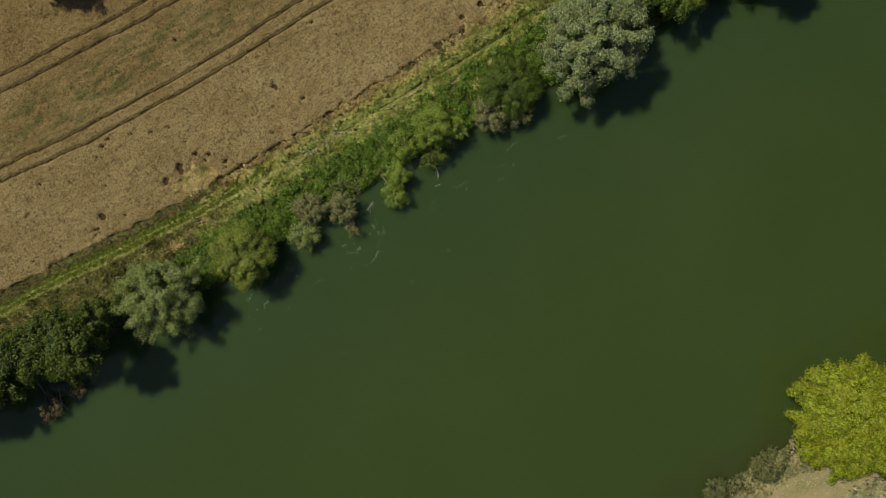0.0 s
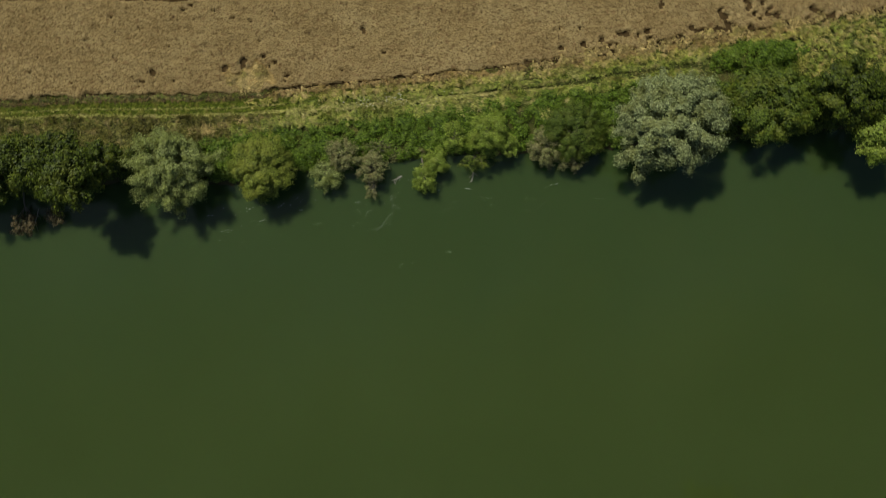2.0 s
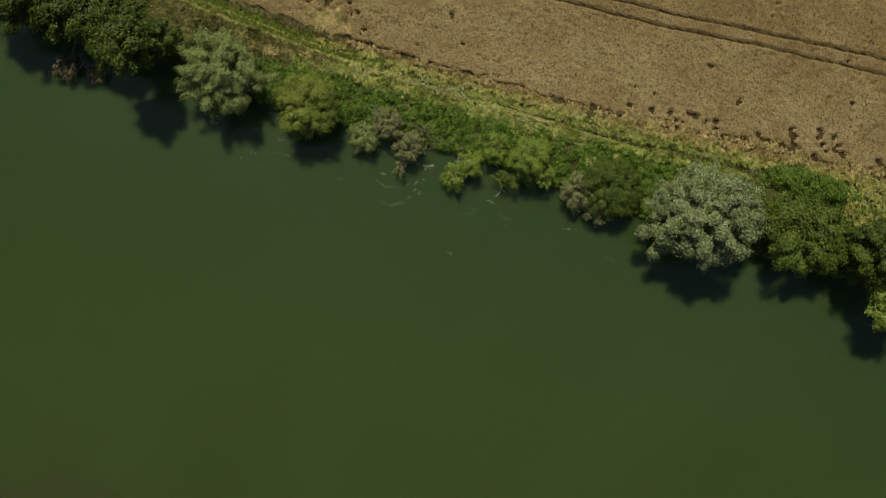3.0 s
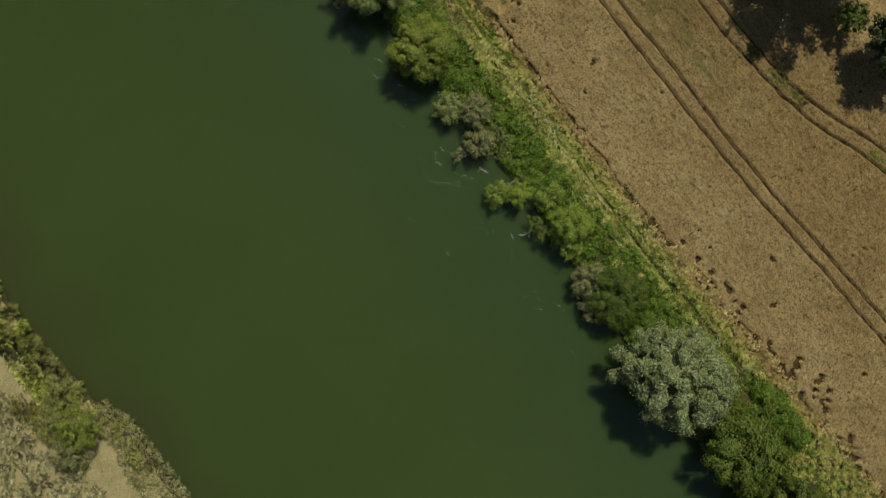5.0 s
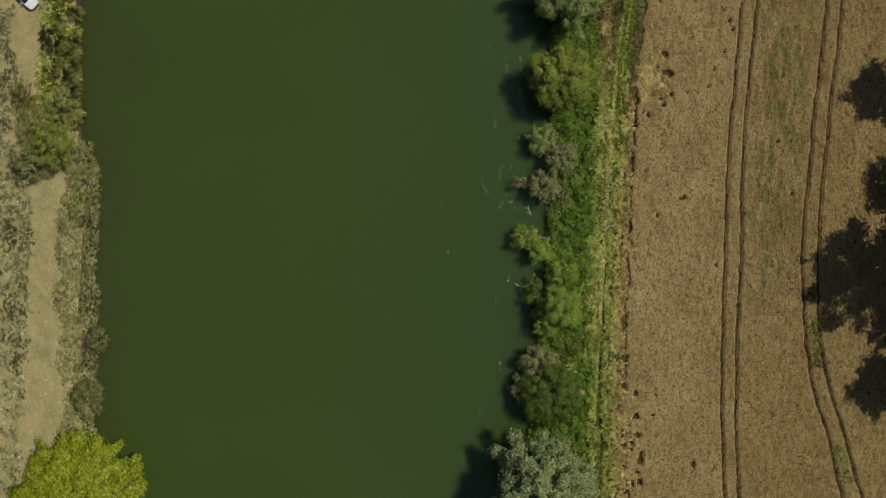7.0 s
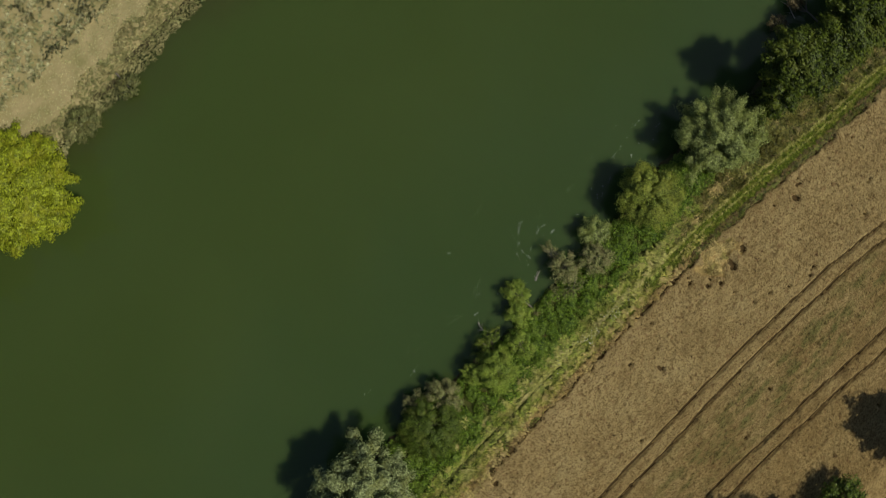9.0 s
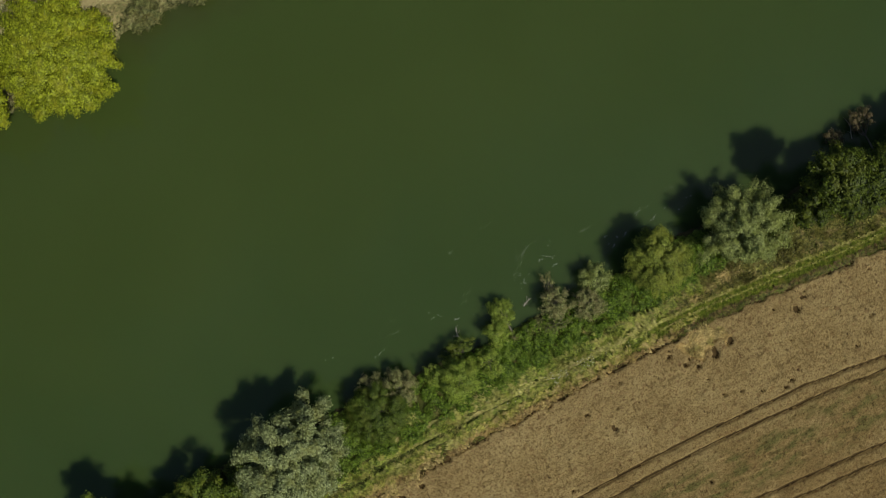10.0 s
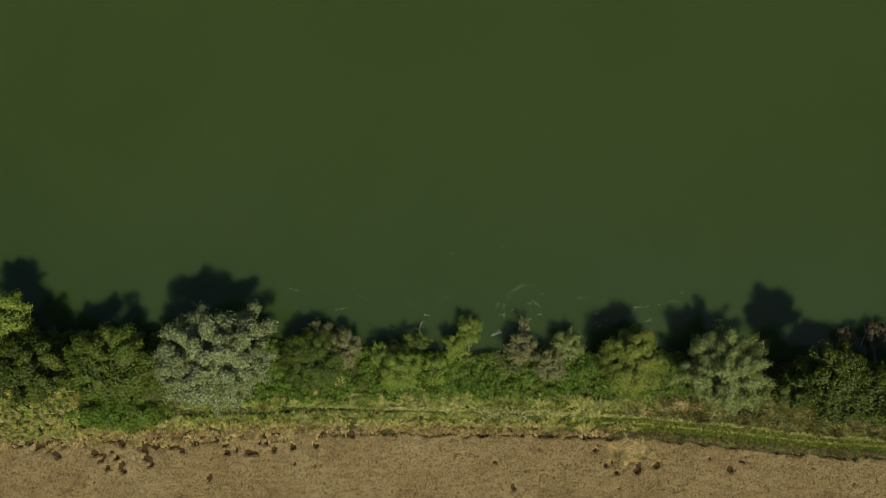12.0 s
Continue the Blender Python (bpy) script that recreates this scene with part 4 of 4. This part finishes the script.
tree("hawthorn_bush", 1.2, 62.4, 2.6, 3.0, 2.6, 2.4, DARK, "dark green hawthorn bush at the wheat edge", BEYOND, 405, 28, 24, 0.34, 0.28, category="shrub")
tree("hawthorn_bush", 22.2, 64.2, 3.4, 2.2, 2.0, 2.4, DARK, "small green hawthorn bush by the wheat", BEYOND, 406, 22, 24, 0.34, 0.3, category="shrub")

# ---------------------------------------------------------------- small things
rng = np.random.RandomState(46)
FOAM, fn, fl, fb = shader("dry_foam", 0.6, 0.3)
fl.new(ramp(FOAM.node_tree, noise_node(FOAM.node_tree, 6.0), [(0.3, (0.35, 0.37, 0.3)), (0.7, (0.7, 0.71, 0.62))]), fb.inputs["Base Color"])
bm = bmesh.new()
spots = [(4.6, 5.7), (5.8, 6.0), (7.0, 6.5), (7.5, 7.6), (8.3, 8.7), (7.6, 9.6), (8.8, 10.7), (4.1, 8.2), (-2.8, 7.1), (2.7, 9.8), (8.5, 0.4), (-12.2, 10.1),
         (-10.7, 8.2), (-7.7, 10.2), (16.0, 7.6), (16.5, 8.5), (19.1, 10.2), (27.6, 8.2), (30.6, 9.8), (37.4, 7.4), (21.2, 8.8), (15.2, 1.6)]
for k in range(26):
    spots.append((rng.uniform(-18, 34), rng.uniform(4.5, 11.0)))
for n_, (sx, sy) in enumerate(spots):
    a0 = rng.uniform(-0.3, 0.8)
    for k in range(rng.randint(5, 11) if n_ < 22 else rng.randint(1, 4)):
        sh = rng.normal(0, 0.55)
        px, py = sx + sh * math.cos(a0) + rng.normal(0, 0.15), sy + sh * math.sin(a0) + rng.normal(0, 0.15)
        l, a, curl = 0.03 + 0.15 * rng.rand() ** 2, a0 + rng.normal(0, 0.45), rng.normal(0, 0.45)
        pts = []
        for j in range(6):
            t_ = j / 5
            aa = a + curl * (t_ - 0.5)
            pts.append((px + (t_ - 0.5) * l * 2 * math.cos(aa), py + (t_ - 0.5) * l * 2 * math.sin(aa), 0.003 + 0.016 * math.sin(math.pi * t_) * rng.uniform(0.3, 1.0)))
        left = [bm.verts.new((q[0] - q[2] * math.sin(a), q[1] + q[2] * math.cos(a), WATER + 0.012)) for q in pts]
        right = [bm.verts.new((q[0] + q[2] * math.sin(a), q[1] - q[2] * math.cos(a), WATER + 0.012)) for q in pts]
        for j in range(5):
            bm.faces.new((left[j], right[j], right[j + 1], left[j + 1]))
me = bpy.data.meshes.new("foam_flecks")
bm.to_mesh(me)
bm.free()
me.materials.append(FOAM)
tagged(new("foam_flecks", me), "small white flecks of foam drifting on the river", "foam", kind="stuff")

PETAL, fn, fl, fb = shader("white_umbels", 0.7, 0.2)
fl.new(ramp(PETAL.node_tree, noise_node(PETAL.node_tree, 9.0), [(0.3, (0.62, 0.58, 0.42)), (0.7, (0.8, 0.77, 0.62))]), fb.inputs["Base Color"])
k = 210
x, y = rng.normal(8.0, 4.0, k), 23.6 + rng.normal(0, 0.5, k)
ok = field(x, y, 1.3) > 0.5
x, y = x[ok], y[ok]
p = np.stack([x, y, ground_z(x, y) + rng.uniform(0.5, 0.75, len(x))], 1)
tagged(new("white_flowers", mesh_from("white_flowers", leaves(p, p * 0 + np.array([0, 0, 1.0]), 0.12, rng, 0.9), quads(len(x)), [PETAL])),
       "white umbel flowers in the bank grass", "flowers", kind="stuff")


def dead_branch(x, y, z, length, turn, seed, label, twigs=4):
    rg = np.random.RandomState(seed)
    top = new("dead_branch")
    top.location = (x, y, z)
    tagged(top, label, "branch", "dead branches in the water")
    end = (length * math.cos(turn), length * math.sin(turn), 0.25)
    path = bent((0, 0, -0.1), end, rg, 7, 0.08)
    bm = bmesh.new()
    tube(bm, path, np.linspace(0.09, 0.03, 7), 6)
    part("bough", bm, M_DEAD, top)
    for j in range(twigs):
        p0 = path[2 + j % 4]
        a = turn + rg.uniform(-1.1, 1.1)
        l = length * rg.uniform(0.25, 0.45)
        bm = bmesh.new()
        tube(bm, bent(p0, (p0[0] + l * math.cos(a), p0[1] + l * math.sin(a), p0[2] + rg.uniform(0, 0.3)), rg, 4), np.linspace(0.035, 0.012, 4), 5)
        part("twig", bm, M_DEAD, top)


dead_branch(9.9, 13.3, WATER, 2.0, -2.66, 1, "bleached dead branch lying in the inlet")
dead_branch(10.2, 13.9, WATER, 1.5, -2.2, 2, "pale snapped branch in the shallow inlet")
dead_branch(19.4, 13.2, WATER + 0.3, 2.0, -1.6, 3, "bleached twiggy branch trailing in the river", 6)
dead_branch(-42.0, 12.6, WATER + 0.3, 3.2, -1.9, 4, "grey dead bough under the dark trees", 6)
dead_branch(-39.8, 13.2, WATER + 0.3, 2.8, -1.4, 5, "grey dead bough reaching over the water", 6)
dead_branch(8.5, -49.4, WATER + 0.4, 2.6, 0.6, 6, "bare pale branch over the far shore", 5)
shrub(-43.6, 10.6, -0.3, 1.8, 1.5, 1.2, BROWNLEAF, "withered brown shrub hanging into the river", SHRUBS, 220, 14, 26, 0.28, 0.36)
shrub(-39.4, 11.2, -0.5, 1.5, 1.3, 0.8, BROWNLEAF, "low tuft of withered brown leaves", SHRUBS, 221, 8, 26, 0.26, 0.4)

# ---------------------------------------------------------------- the parked car on the far track
def paint(name, colour, rough, metal=0.0, coat=0.0):
    m, nodes, links, b = shader(name, rough, 0.5)
    f = noise_node(m.node_tree, 3.0, 4.0)
    dusty = tuple(c * 0.85 + 0.02 for c in colour)
    links.new(ramp(m.node_tree, f, [(0.35, dusty), (0.65, colour)]), b.inputs["Base Color"])
    b.inputs["Metallic"].default_value, b.inputs["Coat Weight"].default_value = metal, coat
    return m


C_WHITE = paint("white_car_paint", (0.78, 0.78, 0.76), 0.35, 0.0, 0.6)
C_GLASS = paint("tinted_glass", (0.015, 0.017, 0.02), 0.06)
C_RUBBER = paint("tyre_rubber", (0.02, 0.02, 0.02), 0.85)
C_RIM = paint("alloy", (0.5, 0.5, 0.5), 0.35, 0.9)
C_TRIM = paint("black_trim", (0.03, 0.03, 0.03), 0.6)
C_LAMP = paint("lamp_lens", (0.75, 0.75, 0.72), 0.1)
C_RED = paint("red_lens", (0.4, 0.02, 0.015), 0.15)


def loft(sections, bevel=0.0):
    """Closed hull through rectangular sections (x, half width, z low, z high), each with cut corners."""
    bm = bmesh.new()
    rings = []
    for x, w, lo, hi in sections:
        k = 0.18 * min(w, hi - lo)
        rings.append([bm.verts.new((x, a, c)) for a, c in ((-w + k, lo), (w - k, lo), (w, lo + k), (w, hi - k), (w - k, hi), (-w + k, hi), (-w, hi - k), (-w, lo + k))])
    for a, b in zip(rings, rings[1:]):
        for k in range(8):
            bm.faces.new((a[k], a[(k + 1) % 8], b[(k + 1) % 8], b[k]))
    bm.faces.new(rings[0][::-1])
    bm.faces.new(rings[-1])
    bmesh.ops.recalc_face_normals(bm, faces=bm.faces)
    return bm


def pane(corners, thick=0.015):
    bm = bmesh.new()
    c = [Vector(q) for q in corners]
    n = (c[1] - c[0]).cross(c[2] - c[0]).normalized() * thick
    a, b = [bm.verts.new(q) for q in c], [bm.verts.new(q + n) for q in c]
    bm.faces.new(a[::-1])
    bm.faces.new(b)
    for k in range(4):
        bm.faces.new((a[k], a[(k + 1) % 4], b[(k + 1) % 4], b[k]))
    bmesh.ops.recalc_face_normals(bm, faces=bm.faces)
    return bm


def disc(x, y, z, radius, half, sides=20):
    bm = bmesh.new()
    bmesh.ops.create_cone(bm, cap_ends=True, segments=sides, radius1=radius, radius2=radius, depth=half * 2,
                          matrix=Matrix.Translation((x, y, z)) @ Matrix.Rotation(math.pi / 2, 4, "X"))
    bmesh.ops.bevel(bm, geom=[e for e in bm.edges if len(e.link_faces) == 2 and e.calc_face_angle() > 1.2], offset=min(half, radius) * 0.25, segments=2, affect="EDGES")
    return bm


def build_car(x, y, turn):
    car = new("car")
    car.matrix_world = pose(x, y, float(ground_z(x, y)) + 0.02, 0, 0, turn)
    tagged(car, "small white hatchback parked on the grassy far track", "car")
    part("body", loft([(-2.0, 0.72, 0.35, 0.80), (-1.85, 0.84, 0.25, 0.95), (-1.0, 0.88, 0.22, 0.98), (0.3, 0.88, 0.22, 0.96), (1.1, 0.86, 0.22, 0.90), (1.75, 0.80, 0.26, 0.78),
                       (2.0, 0.62, 0.34, 0.64)]), C_WHITE, car)
    part("cabin", loft([(-1.75, 0.66, 0.90, 1.20), (-1.35, 0.66, 0.90, 1.46), (-0.3, 0.64, 0.90, 1.50), (0.25, 0.62, 0.90, 1.44), (0.95, 0.70, 0.86, 0.95)]), C_WHITE, car)
    part("windscreen", pane([(0.30, -0.56, 1.45), (0.93, -0.66, 0.98), (0.93, 0.66, 0.98), (0.30, 0.56, 1.45)], 0.02), C_GLASS, car)
    part("rear_window", pane([(-1.76, -0.56, 1.19), (-1.42, -0.54, 1.43), (-1.42, 0.54, 1.43), (-1.76, 0.56, 1.19)], -0.02), C_GLASS, car)
    for sd in (-1, 1):
        part("side_window", pane([(-1.25, sd * 0.665, 1.0), (-0.42, sd * 0.665, 1.0), (-0.42, sd * 0.645, 1.38), (-1.1, sd * 0.65, 1.36)], -0.02 * sd), C_GLASS, car)
        part("side_window", pane([(-0.34, sd * 0.665, 1.0), (0.6, sd * 0.685, 1.0), (0.2, sd * 0.635, 1.36), (-0.34, sd * 0.645, 1.38)], -0.02 * sd), C_GLASS, car)
        part("headlight", loft([(1.62, 0.13, 0.62, 0.76), (1.9, 0.09, 0.58, 0.68)]), C_LAMP, car).location = (0.02, sd * 0.58, 0.03)
        part("tail_light", loft([(-1.97, 0.07, 0.72, 0.92), (-1.85, 0.08, 0.7, 0.95)]), C_RED, car).location = (-0.03, sd * 0.70, 0.0)
        part("wing_mirror", loft([(0.48, 0.06, 0.95, 1.06), (0.62, 0.10, 0.93, 1.08), (0.68, 0.06, 0.95, 1.05)]), C_WHITE, car).location = (0, sd * 0.95, 0)
        for wx in (-1.25, 1.22):
            tyre = part("wheel", disc(wx, sd * 0.80, 0.30, 0.30, 0.095), C_RUBBER, car)
            part("rim", disc(wx, sd * 0.86, 0.30, 0.19, 0.05), C_RIM, tyre)
    part("front_bumper", loft([(1.7, 0.74, 0.24, 0.42), (2.04, 0.56, 0.28, 0.40)]), C_TRIM, car)
    part("rear_bumper", loft([(-2.05, 0.66, 0.30, 0.46), (-1.8, 0.82, 0.26, 0.46)]), C_TRIM, car)
    return car


build_car(-16.3, -59.1, 50)
